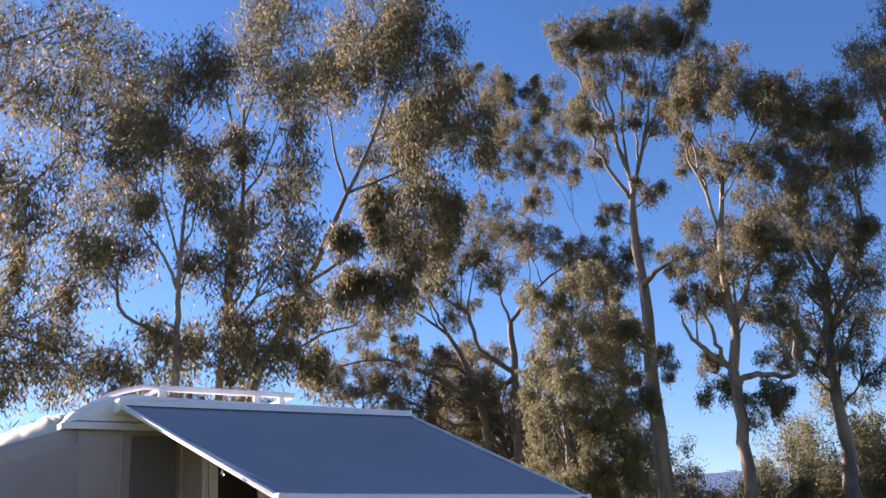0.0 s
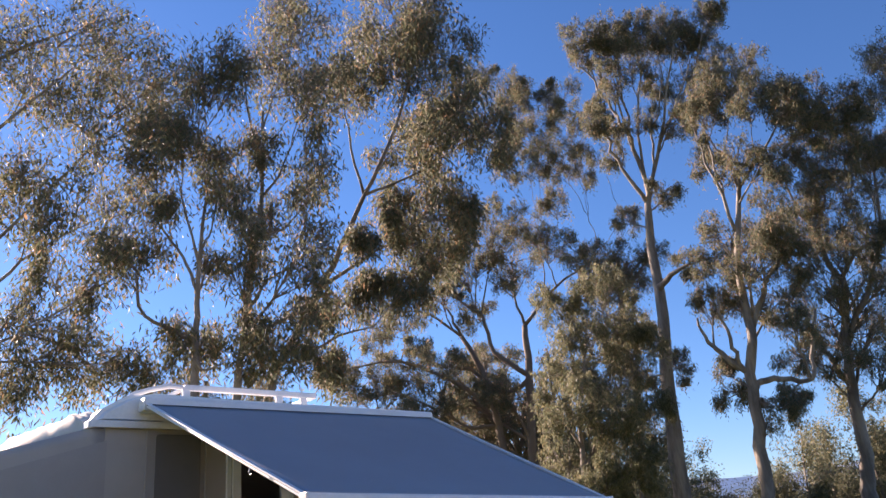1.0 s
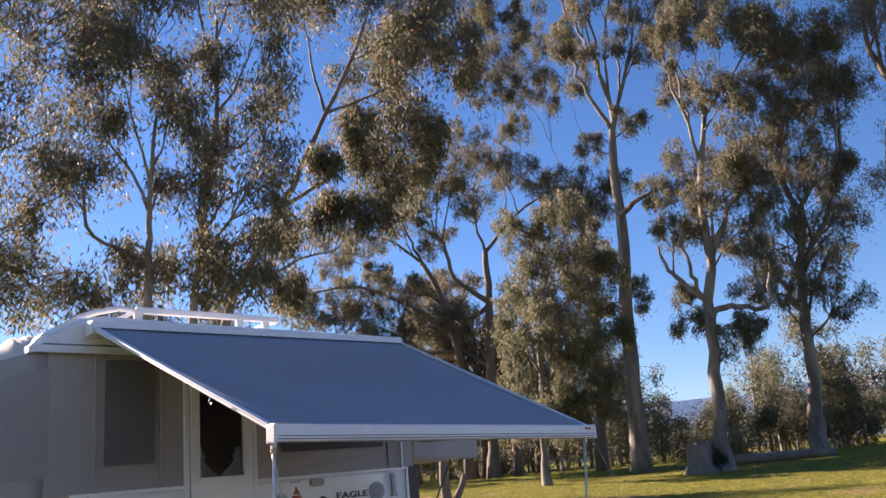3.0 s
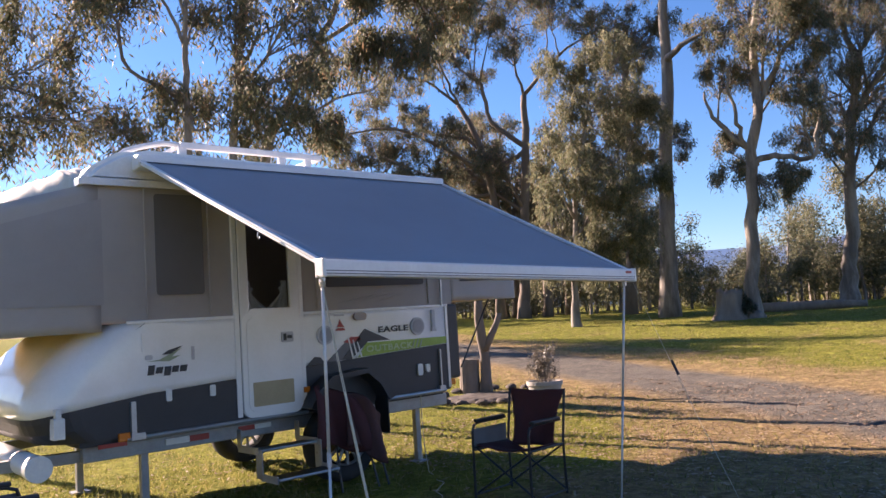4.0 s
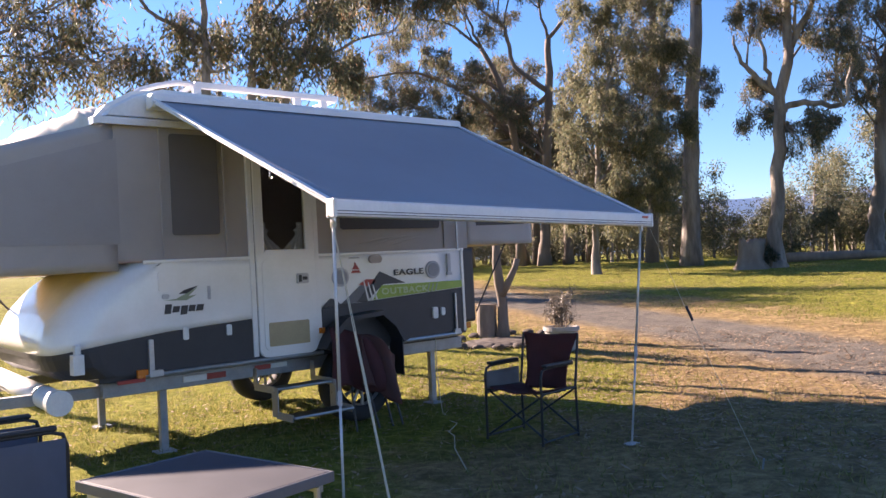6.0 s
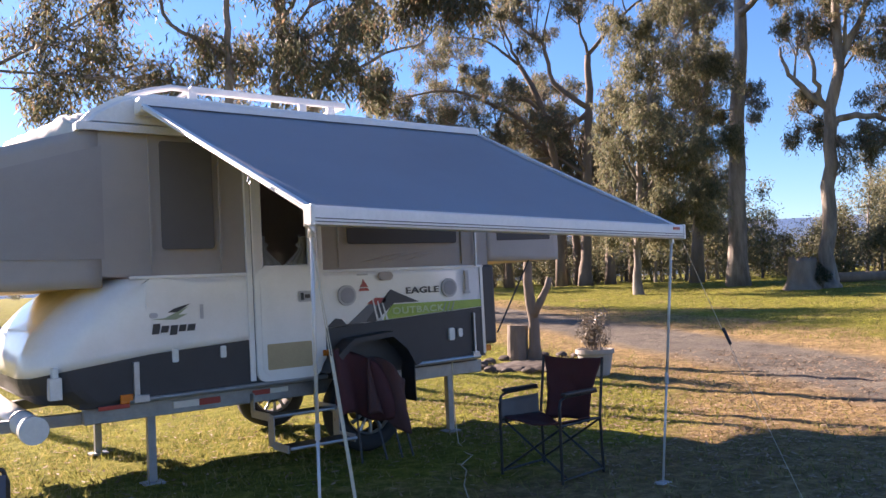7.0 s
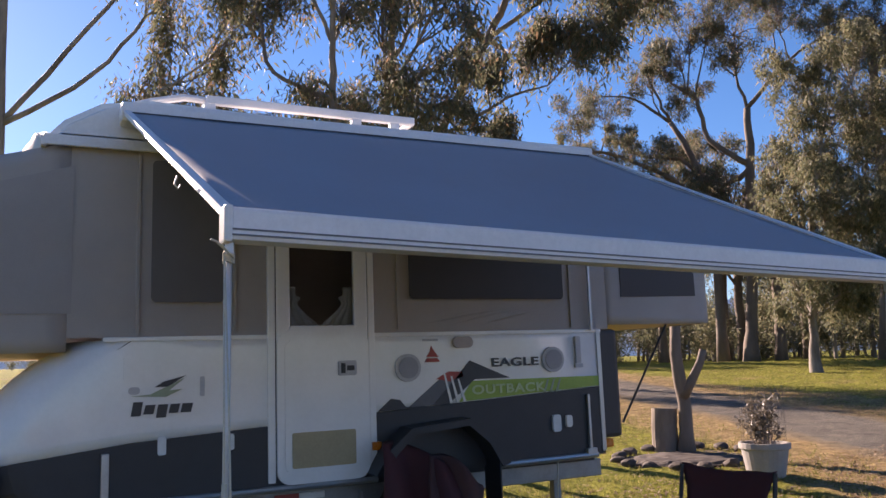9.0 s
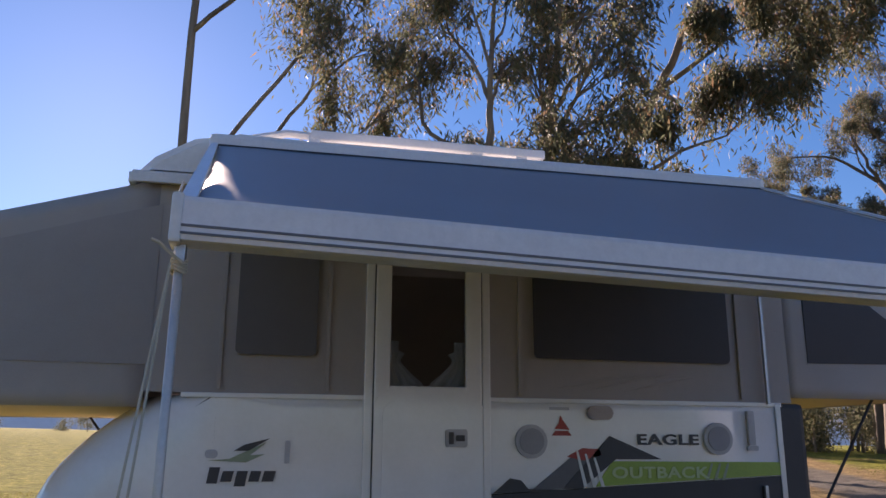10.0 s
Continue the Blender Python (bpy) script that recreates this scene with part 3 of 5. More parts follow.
# roof
bm = bmesh.new()
rp = [(-1.26, 2.65), (2.47, 2.66), (2.48, 2.72), (2.40, 2.85), (2.2, 2.92), (-0.75, 2.935), (-0.98, 2.905), (-1.17, 2.79), (-1.25, 2.7)]
slab(bm, rp, -0.03, WIDE + 0.03)
bmesh.ops.bevel(bm, geom=[e for e in bm.edges if abs(e.verts[0].co.y - e.verts[1].co.y) < 0.01], offset=0.05, segments=3, affect="EDGES")
part("roof", bm, ROOF, camper, "white moulded lifting roof")
part("roof_skirt", boxes(((-1.27, -0.045, 2.63), (2.49, -0.02, 2.69)), ((-1.285, -0.04, 2.625), (-1.255, WIDE + 0.04, 2.68)), ((2.47, -0.04, 2.635), (2.5, WIDE + 0.04, 2.69))), POWDER, camper)
part("roof_hatch", boxes(((1.5, 0.8, 2.92), (1.95, 1.25, 2.985)), bevel=0.02), ROOF, camper)

# roof rack
rack = part("roof_rack", boxes(((-0.37, 0.2, 3.035), (1.05, 0.25, 3.09)), bevel=0.01), POWDER, camper, "white roof rack rails")
part("far_rail", boxes(((-0.37, 1.8, 3.035), (1.05, 1.85, 3.09)), bevel=0.01), POWDER, rack)
for x in (-0.35, 0.62, 0.9):
    for y in (0.205, 1.805):
        part("rack_post", boxes(((x - 0.035, y, 2.91), (x + 0.035, y + 0.04, 3.05)), bevel=0.006), POWDER, rack)
for x, z in ((-0.36, 3.06), (1.03, 3.05)):
    part("crossbar", tubes([[(x, 0.22, z), (x, 1.83, z)]], 0.022), POWDER, rack)
for y in (0.26, 1.79):
    part("hoop", tubes([[(-0.34, y, 3.07), (-0.5, y, 3.075), (-0.68, y, 3.03), (-0.82, y, 2.98), (-0.92, y, 2.90)]], 0.024), POWDER, rack)

# canvas walls and windows
def canvas_wall(x0, x1, z0, z1, y, seed, out=True):
    return cloth((x0, y, z0), (x1 - x0, 0, 0), (0, 0, z1 - z0), max(6, int((x1 - x0) * 14)), 18, 0.012, 0.006, seed)


def flap(name, outline, y, label, material):
    return part(name, plate(outline, y - 0.006, y), material, camper, label)


part("canvas_wall", canvas_wall(-1.13, -0.05, 1.58, 2.66, 0.02, 1.0), CANVAS, camper, "taupe canvas wall")
part("canvas_wall", canvas_wall(0.625, 2.46, 1.58, 2.66, 0.02, 2.0), CANVAS, camper, "taupe canvas wall")
part("canvas_wall", canvas_wall(-1.13, 2.46, 1.58, 2.66, WIDE - 0.02, 3.0), CANVAS, camper)
flap("canvas_window", rounded(-0.705, 1.772, -0.302, 2.59, 0.03), -0.004, "closed dark window flap in the canvas", DARKFLAP)
flap("canvas_window", rounded(0.877, 1.795, 2.07, 2.56, 0.03), -0.004, "dark mesh window in the canvas", MESH)
for x in (-0.785, -0.25, 0.79, 2.13):
    part("zip_seam", boxes(((x, -0.002, 1.60), (x + 0.02, 0.012, 2.65)), bevel=0.002), CANVAS, camper)
for k, (x0, z0, x1, z1) in enumerate(((0.95, 1.63, 1.7, 1.74), (1.1, 1.61, 1.85, 1.755), (1.3, 1.60, 1.98, 1.74))):
    part("canvas_fold", tubes([[(x0, 0.034, z0), ((x0 + x1) / 2, 0.024, (z0 + z1) / 2 + 0.012), (x1, 0.034, z1)]], 0.018, 8), CANVAS, camper)


def bed_end(x0, x1, z_in, z_out, low, seed, label):
    """A fold-out bed with its canvas tent: base board, two sides, end and sloping top."""
    base = part("bed_base", boxes(((min(x0, x1), 0.035, low + 0.004), (max(x0, x1), WIDE - 0.035, low + 0.05)), bevel=0.01), PLY, camper, "varnished plywood bed base")
    bm = bmesh.new()
    for y, s in ((0.02, 1), (WIDE - 0.02, -1)):
        n, m = 16, 14
        grid = [[bm.verts.new((x0 + (x1 - x0) * i / n,
                 y + s * (0.006 * noise.noise((i * 0.5 + seed, j * 0.35, seed)) ),
                 low + (z_in + (z_out - z_in) * i / n - low) * j / m)) for i in range(n + 1)] for j in range(m + 1)]
        for j in range(m):
            for i in range(n):
                bm.faces.new((grid[j][i], grid[j][i + 1], grid[j + 1][i + 1], grid[j + 1][i]))
        if s == 1:
            near = grid
    m = 14
    for j in range(m):
        bm.faces.new((near[j][-1], near[j + 1][-1], grid[j + 1][-1], grid[j][-1]))
    for i in range(16):
        bm.faces.new((near[-1][i], near[-1][i + 1], grid[-1][i + 1], grid[-1][i]))
    ob = part("bed_tent", bm, CANVAS, camper, label)
    thick = ob.modifiers.new("thickness", "SOLIDIFY")
    thick.thickness, thick.offset = 0.006, 0
    for f in ob.data.polygons:
        f.use_smooth = True
    step = 1 if x1 > x0 else -1
    xa, xb = x0 + step * (0.14 if step > 0 else -0.02), x1 - step * 0.12
    za = z_in + (z_out - z_in) * 0.06 - 0.1
    zb = z_out - 0.12
    part("bed_window", plate([(xa, low + 0.205), (xb, low + 0.215), (xb, zb), (xa, za)], 0.009, 0.016), MESH if x1 > x0 else FLAPCLOTH, camper, "closed window panel in the bed end canvas")
    for y in ((0.06, WIDE - 0.06) if step > 0 else (WIDE - 0.06,)):
        part("bed_strut", tubes([[(x0 + step * 0.12, y, 0.9), (x0 + step * 0.6, y, low + 0.01)]], 0.009), DARKSTEEL, camper)


bed_end(-1.13, -2.95, 2.665, 2.12, 1.505, 5.0, "taupe canvas front bed end")
bed_end(2.46, 3.445, 2.645, 2.12, 1.61, 9.0, "taupe canvas rear bed end")


def bed_fly():
    """A puffy quilted cover lying on the front bed's top, gathered along its edges."""
    n, m = 90, 40
    bm = bmesh.new()
    layers = []
    for top in (0, 1):
        grid = []
        for j in range(m + 1):
            row = []
            for i in range(n + 1):
                x = -1.14 - (0.14 + 0.52 * j / m) * i / n
                y = 0.06 + (WIDE - 0.12) * j / m
                z = 2.655 + (x + 1.13) * 0.3
                e = min(1.0, 7 * min(j / m, 1 - j / m), 9 * min(i / n, 1 - i / n))
                puff = 0.0 if not top else 0.02 + 0.17 * math.sqrt(max(0.0, e)) + 0.03 * noise.noise((x * 11, y * 3, 2)) + 0.024 * noise.noise((x * 26, y * 4, 5))
                row.append(bm.verts.new((x, y + 0.01 * noise.noise((x * 12, 0, top)), z + puff)))
            grid.append(row)
        for j in range(m):
            for i in range(n):
                bm.faces.new((grid[j][i], grid[j][i + 1], grid[j + 1][i + 1], grid[j + 1][i]))
        layers.append(grid)
    rim = lambda g: g[0] + [r[-1] for r in g[1:]] + g[-1][-2::-1] + [r[0] for r in g[-2:0:-1]]
    p, q = rim(layers[0]), rim(layers[1])
    for k in range(len(p)):
        bm.faces.new((p[k], p[(k + 1) % len(p)], q[(k + 1) % len(p)], q[k]))
    part("bed_fly", bm, FLY, camper, "white quilted insulating cover on the bed top", True)


bed_fly()

# door
door = part("entry_door", plate(rounded(0.0, 0.705, 0.575, 1.605, 0.075), -0.035, 0.01, 0.006), WHITE, camper, "white moulded entry door with a tinted window")
bm = boxes(((0.0, -0.03, 1.5), (0.083, 0.01, 2.6)), ((0.487, -0.03, 1.5), (0.575, 0.01, 2.6)), ((0.083, -0.03, 2.5), (0.487, 0.01, 2.6)), ((0.075, -0.034, 1.585), (0.495, 0.01, 1.63)), bevel=0.008)
part("window_frame", bm, WHITE, door)
part("window_pane", plate(rounded(0.075, 1.62, 0.495, 2.51, 0.04), -0.018, -0.012), GLASS, door).visible_shadow = False
part("moulding", plate(rounded(0.045, 0.755, 0.53, 1.55, 0.06), -0.042, -0.03, 0.004), WHITE, door)
part("kick_plate", plate(rounded(0.085, 0.795, 0.478, 1.0, 0.012), -0.047, -0.04), TAN, door, "tan vent plate low on the door")
lock = part("door_lock", plate(rounded(0.372, 1.322, 0.487, 1.412, 0.012), -0.058, -0.04, 0.003), GREY, door, "grey recessed door lock")
part("lock_handle", boxes(((0.388, -0.068, 1.337), (0.413, -0.056, 1.397)), ((0.425, -0.064, 1.352), (0.472, -0.056, 1.382)), bevel=0.003), GRAPHITE, lock)
for x0, x1 in ((-0.05, -0.006), (0.581, 0.625)):
    part("door_jamb", boxes(((x0, -0.02, 0.72), (x1, 0.015, 2.64)), bevel=0.006), WHITE, camper)
part("door_seal", boxes(((-0.006, -0.012, 0.72), (0.0, 0.0, 2.6)), ((0.575, -0.012, 0.72), (0.581, 0.0, 2.6)), bevel=0.0), GRAPHITE, camper)


def curtain(x_wall, x_tie):
    """A curtain tied back at its waist behind the door's window."""
    bm = bmesh.new()
    rows = []
    for j in range(17):
        t = j / 16
        z = 1.6 + 0.27 * t
        waist = 0.35 + 0.65 * min(1.0, (abs(t - 0.62) / 0.45)) ** 1.3 if t < 0.8 else 0.3
        row = []
        for i in range(13):
            s = i / 12
            x = x_wall + (x_tie - x_wall) * s * waist
            row.append(bm.verts.new((x, 0.035 + 0.02 * math.sin(s * 22) * waist, z)))
        rows.append(row)
    for a, b in zip(rows, rows[1:]):
        for i in range(12):
            bm.faces.new((a[i], a[i + 1], b[i + 1], b[i]))
    ob = part("curtain", bm, CURTAIN, camper, "pale blue tied-back curtain", True)
    ob.modifiers.new("thickness", "SOLIDIFY").thickness = 0.004


curtain(0.075, 0.27)
curtain(0.495, 0.30)

# side fittings and graphics
def disc(x, z, r, y0, y1, n=24):
    return plate([(x + r * math.cos(2 * math.pi * k / n), z + r * math.sin(2 * math.pi * k / n)) for k in range(n)], y0, y1)


for x, z in ((0.848, 1.354), (1.951, 1.374)):
    sp = part("speaker", disc(x, z, 0.088, -0.022, 0.0), GREY, camper, "round grey outdoor speaker")
    part("grille", disc(x, z, 0.068, -0.028, -0.02), GRILLE, sp)
part("porch_light", plate(rounded(1.172, 1.47, 1.318, 1.545, 0.034), -0.03, 0.0, 0.004), LENS, camper, "oval porch light")
part("power_inlet", plate(rounded(1.92, 0.88, 1.985, 0.995, 0.015), -0.025, -0.0, 0.004), PVC, camper, "white power inlet")
part("power_inlet", plate(rounded(2.03, 0.905, 2.08, 0.985, 0.015), -0.025, -0.0, 0.004), PVC, camper, "white power inlet")
part("canopy_clip", plate(rounded(2.145, 1.34, 2.185, 1.53, 0.008), -0.022, 0.0), GREY, camper)
part("canopy_clip", plate(rounded(2.135, 1.31, 2.2, 1.338, 0.008), -0.02, 0.0), GREY, camper)
for x, z, w, hh in ((-0.66, 0.93, 0.045, 0.1), (-0.29, 0.93, 0.045, 0.09)):
    part("water_filler", plate(rounded(x, z, x + w, z + hh, 0.012), -0.02, 0.0), PVC, camper)
part("vent_cover", plate(rounded(-0.84, 1.335, -0.777, 1.475, 0.012), -0.008, 0.0), WHITE, camper)
part("vent_cover", plate(rounded(-0.815, 1.265, -0.755, 1.305, 0.018), -0.008, 0.0), GREY, camper)
part("grab_plate", plate(rounded(-0.435, 1.24, -0.41, 1.35, 0.006), -0.008, 0.0), GREY, camper)
part("front_latch", boxes(((-1.50, -0.03, 0.75), (-1.42, 0.07, 0.9)), ((-1.48, -0.02, 0.9), (-1.44, 0.07, 0.97)), bevel=0.006), PVC, camper, "white front latch")
part("body_clamp", boxes(((-0.945, -0.035, 0.7), (-0.905, 0.0, 0.96)), ((-0.95, -0.04, 0.665), (-0.84, 0.0, 0.72)), bevel=0.005), ALLOY, camper)
part("rear_strap", boxes(((2.215, -0.03, 0.72), (2.235, -0.008, 1.12)), ((2.19, -0.035, 0.69), (2.27, 0.0, 0.75)), bevel=0.004), ALLOY, camper)
part("lift_post", boxes(((2.278, -0.03, 1.57), (2.295, -0.01, 2.68)), bevel=0.003), ALLOY, camper, "thin aluminium roof support pole")
part("rear_trim", boxes(((2.335, -0.01, 0.72), (2.37, 0.03, 1.575)), bevel=0.005), ALLOY, camper)
part("marker_light", boxes(((-1.04, -0.035, 0.67), (-0.955, 0.0, 0.735)), bevel=0.006), ORANGE, camper, "orange side marker light")
part("marker_light", boxes(((0.59, -0.03, 0.86), (0.65, 0.0, 0.91)), bevel=0.006), ORANGE, camper, "orange side marker light")
part("tail_light", boxes(((2.37, 0.0, 0.74), (2.44, 0.05, 0.8)), bevel=0.006), ORANGE, camper)
part("reflector", boxes(((-1.19, -0.03, 0.64), (-0.98, -0.005, 0.67))), RED, camper)
part("reflector", boxes(((-0.62, 0.125, 0.57), (-0.42, 0.138, 0.62))), PVC, camper)
part("reflector", boxes(((-0.42, 0.125, 0.57), (-0.25, 0.138, 0.62))), RED, camper)
part("reflector", boxes(((0.02, 0.125, 0.59), (0.17, 0.138, 0.63))), RED, camper)
part("reflector", boxes(((0.17, 0.125, 0.59), (0.33, 0.138, 0.63))), PVC, camper)

Y = -0.007
part("decal", plate([(0.64, 1.09), (0.73, 1.165), (0.79, 1.155), (0.83, 1.11), (1.1, 1.105)], Y, 0.0), GRAPHITE, camper)
part("decal", plate([(0.85, 1.105), (1.11, 1.30), (1.2, 1.29), (1.02, 1.11)], Y, 0.0), MIDGREY, camper)
part("decal", plate([(1.05, 1.275), (1.14, 1.32), (1.235, 1.315), (1.25, 1.285), (1.14, 1.255)], Y - 0.002, 0.0), RED, camper)
part("decal", plate([(1.02, 1.11), (1.30, 1.385), (1.60, 1.262), (1.33, 1.262), (1.13, 1.11)], Y - 0.002, 0.0), GRAPHITE, camper)
for k in range(3):
    part("decal", plate([(1.14 + 0.05 * k, 1.12), (1.10 + 0.05 * k, 1.31 - 0.02 * k), (1.112 + 0.05 * k, 1.31 - 0.02 * k), (1.16 + 0.05 * k, 1.12)], Y - 0.004, 0.0), PVC, camper)
part("decal", plate([(1.21, 1.12), (1.31, 1.252), (2.358, 1.247), (2.358, 1.178), (1.8, 1.152)], Y, 0.0), GREEN, camper, "lime green side stripe")
for k in range(3):
    part("decal", plate([(1.86 + 0.05 * k, 1.15), (1.90 + 0.05 * k, 1.24), (1.912 + 0.05 * k, 1.24), (1.88 + 0.05 * k, 1.15)], Y - 0.003, 0.0), SAGE, camper)
# small emblem and brand mark as plain shapes
part("emblem", plate([(0.97, 1.385), (1.08, 1.385), (1.06, 1.41), (0.99, 1.41)], Y, 0.0), RED, camper)
part("emblem", plate([(0.985, 1.42), (1.07, 1.415), (1.03, 1.47), (1.02, 1.49), (1.01, 1.45)], Y, 0.0), RED, camper)
part("emblem", plate([(0.96, 1.52), (1.07, 1.52), (1.07, 1.535), (0.96, 1.535)], Y, 0.0), GREY, camper)
part("brand_mark", plate([(-0.80, 1.255), (-0.70, 1.262), (-0.52, 1.345), (-0.60, 1.28), (-0.53, 1.285), (-0.62, 1.245)], Y, 0.0), SAGE, camper)
part("brand_mark", plate([(-0.68, 1.30), (-0.61, 1.30), (-0.51, 1.36), (-0.63, 1.33)], Y, 0.0), GRAPHITE, camper)
bm = bmesh.new()
x = -0.80
for w, tall, low in ((0.05, 0.068, -0.008), (0.052, 0.05, 0), (0.052, 0.05, -0.022), (0.05, 0.05, 0), (0.056, 0.05, 0)):
    slant = 0.012
    slab(bm, [(x, 1.155 + low), (x + w, 1.155 + low), (x + w + slant, 1.155 + tall), (x + slant, 1.155 + tall)], Y - 0.001, 0.0)
    x += w + 0.014
part("brand_mark", bm, GRAPHITE, camper, "dark brand lettering as plain bars")


def lettering(text, x, z, size, width, material, parent, y):
    cu = bpy.data.curves.new("lettering", "FONT")
    cu.body, cu.size, cu.extrude, cu.space_character, cu.offset = text, size, 0.002, 1.08, 0.0022
    tmp = bpy.data.objects.new("lettering", cu)
    scene.collection.objects.link(tmp)
    dg = bpy.context.evaluated_depsgraph_get()
    data = bpy.data.meshes.new_from_object(tmp.evaluated_get(dg))
    bpy.data.objects.remove(tmp)
    xs = [v.co.x for v in data.vertices]
    k = width / (max(xs) - min(xs))
    data.transform(Matrix.Translation((x, y, z)) @ Matrix.Rotation(radians(90), 4, "X") @ Matrix.Diagonal((k, 1, 1, 1)))
    data.materials.clear()
    return mesh_object("lettering", data, material, parent, 'the word "%s"' % text)


lettering("EAGLE", 1.458, 1.341, 0.078, 0.371, GRAPHITE, camper, -0.008)
lettering("OUTBACK", 1.303, 1.165, 0.082, 0.577, PALELIME, camper, -0.012)

# folding step
step = part("folding_step", boxes(((-0.02, -0.27, 0.45), (0.52, -0.08, 0.462)), bevel=0.003), DARKSTEEL, camper, "two-tread folding metal step")
part("lower_tread", boxes(((0.01, -0.55, 0.245), (0.55, -0.34, 0.257)), bevel=0.003), DARKSTEEL, step)
for x in (-0.03, 0.53):
    part("side_plate", boxes(((x, -0.29, 0.43), (x + 0.01, 0.06, 0.49)), ((x + 0.01, -0.57, 0.225), (x + 0.02, -0.3, 0.285)), ((x + 0.005, -0.34, 0.24), (x + 0.015, -0.24, 0.48)), ((x, 0.0, 0.46), (x + 0.01, 0.07, 0.62)), bevel=0.002), GALV, step)
for x, y, z in ((0.0, -0.565, 0.255), (-0.03, -0.285, 0.46)):
    part("tread_edge", tubes([[(x, y, z), (x + 0.56, y, z)]], 0.012), ALLOY, step)

# ---- awning ----
awning = thing("awning", Matrix.Identity(4), "blue-grey roll-out awning with white edges, propped on two poles", "awning")
AX0, AX1, AY, AZ = -0.91, 2.2, -0.2, 2.809
BX0, BX1, BY, BZ = -0.795, 2.13, -2.48, 1.746


def fabric():
    n, m = 30, 24
    bm = bmesh.new()
    grids = []
    for layer in (0, 1):
        grid = []
        for j in range(m + 1):
            t = j / m
            row = []
            for i in range(n + 1):
                s = i / n
                x = (AX0 + 0.02) * (1 - t) + (BX0 + 0.03) * t
                x1 = (AX1 - 0.02) * (1 - t) + (BX1 - 0.03) * t
                sag = -0.03 * math.sin(math.pi * t) * (0.4 + 0.6 * math.sin(math.pi * s)) + 0.004 * noise.noise((s * 9, t * 3, 0))
                row.append(bm.verts.new((x + (x1 - x) * s, AY + (BY + 0.02 - AY) * t, AZ + (BZ + 0.045 - AZ) * t + sag + layer * 0.004)))
            grid.append(row)
        for j in range(m):
            for i in range(n):
                bm.faces.new((grid[j][i], grid[j][i + 1], grid[j + 1][i + 1], grid[j + 1][i]))
        grids.append(grid)
    rim = lambda g: g[0] + [r[-1] for r in g[1:]] + g[-1][-2::-1] + [r[0] for r in g[-2:0:-1]]
    p, q = rim(grids[0]), rim(grids[1])
    for k in range(len(p)):
        bm.faces.new((p[k], p[(k + 1) % len(p)], q[(k + 1) % len(p)], q[k]))
    return bm


part("fabric", fabric(), AWNING, awning, "blue-grey vinyl fabric", True)
part("cassette", boxes(((AX0 - 0.03, AY, 2.765), (AX1 + 0.03, -0.05, 2.885)), bevel=0.03), POWDER, awning, "white awning cassette on the roof edge")
part("cassette_lip", boxes(((AX0 - 0.01, AY - 0.012, 2.80), (AX1 + 0.01, AY + 0.002, 2.818)), bevel=0.004), DARKSTEEL, awning)
bar = part("front_bar", boxes(((BX0, BY - 0.045, BZ - 0.048), (BX1, BY + 0.035, BZ + 0.05)), bevel=0.014), POWDER, awning, "white ribbed front bar")
for z in (-0.018, -0.034):
    part("bar_groove", boxes(((BX0 + 0.01, BY - 0.048, BZ + z), (BX1 - 0.01, BY - 0.04, BZ + z + 0.005)), bevel=0.0), MIDGREY, bar)
for x in (BX0, BX1):
    part("end_cap", boxes(((x - 0.012, BY - 0.05, BZ - 0.053), (x + 0.012, BY + 0.038, BZ + 0.054)), bevel=0.008), PVC, bar)
part("cap_mark", boxes(((BX1 - 0.13, BY - 0.054, BZ + 0.012), (BX1 - 0.06, BY - 0.05, BZ + 0.03)), bevel=0.0), RED, bar)
for xa, xb in ((AX0, BX0 + 0.01), (AX1, BX1 - 0.01)):
    a, b = Vector((xa, AY, AZ + 0.012)), Vector((xb, BY + 0.03, BZ + 0.054))
    bm = bmesh.new()
    side = Vector((0.035, 0, 0))
    up = Vector((0, 0.38, 0.92)) * 0.016
    vs = [bm.verts.new(p + sx * side * 0.5 + su * up * 0.5) for p in (a, b) for sx, su in ((-1, -1), (1, -1), (1, 1), (-1, 1))]
    for k in range(4):
        bm.faces.new((vs[k], vs[(k + 1) % 4], vs[4 + (k + 1) % 4], vs[4 + k]))
    bm.faces.new(vs[3::-1])
    bm.faces.new(vs[4:])
    part("edge_strip", bm, POWDER, awning, "white fabric edge strip")
    low = Vector((0, 0, -0.024))
    part("rafter_arm", tubes([[a + low, b + low]], 0.011), POWDER, awning)
for px, fx, fy in ((BX0 + 0.01, BX0 + 0.02, BY + 0.01), (BX1 - 0.09, 1.86, -2.44)):
    mid = Vector((px, BY, BZ - 0.06)).lerp(Vector((fx, fy, 0)), 0.58)
    pole = part("upper_pole", tubes([[(px, BY, BZ - 0.04), mid]], 0.0095, 12), POLE, awning, "dull metal telescopic support pole", True)
    part("lower_pole", tubes([[mid, (fx, fy, 0.01)]], 0.008, 12), POLE, awning, "", True)
    part("foot", boxes(((fx - 0.05, fy - 0.04, -0.005), (fx + 0.05, fy + 0.04, 0.012))), GREY, awning)
    part("clamp", tubes([[mid - Vector((0, 0, 0.04)), mid + Vector((0, 0, 0.04))]], 0.013, 10), GREY, awning)
    part("knuckle", boxes(((px - 0.012, BY - 0.016, BZ - 0.085), (px + 0.012, BY + 0.016, BZ - 0.04)), bevel=0.005), ALLOY, awning)
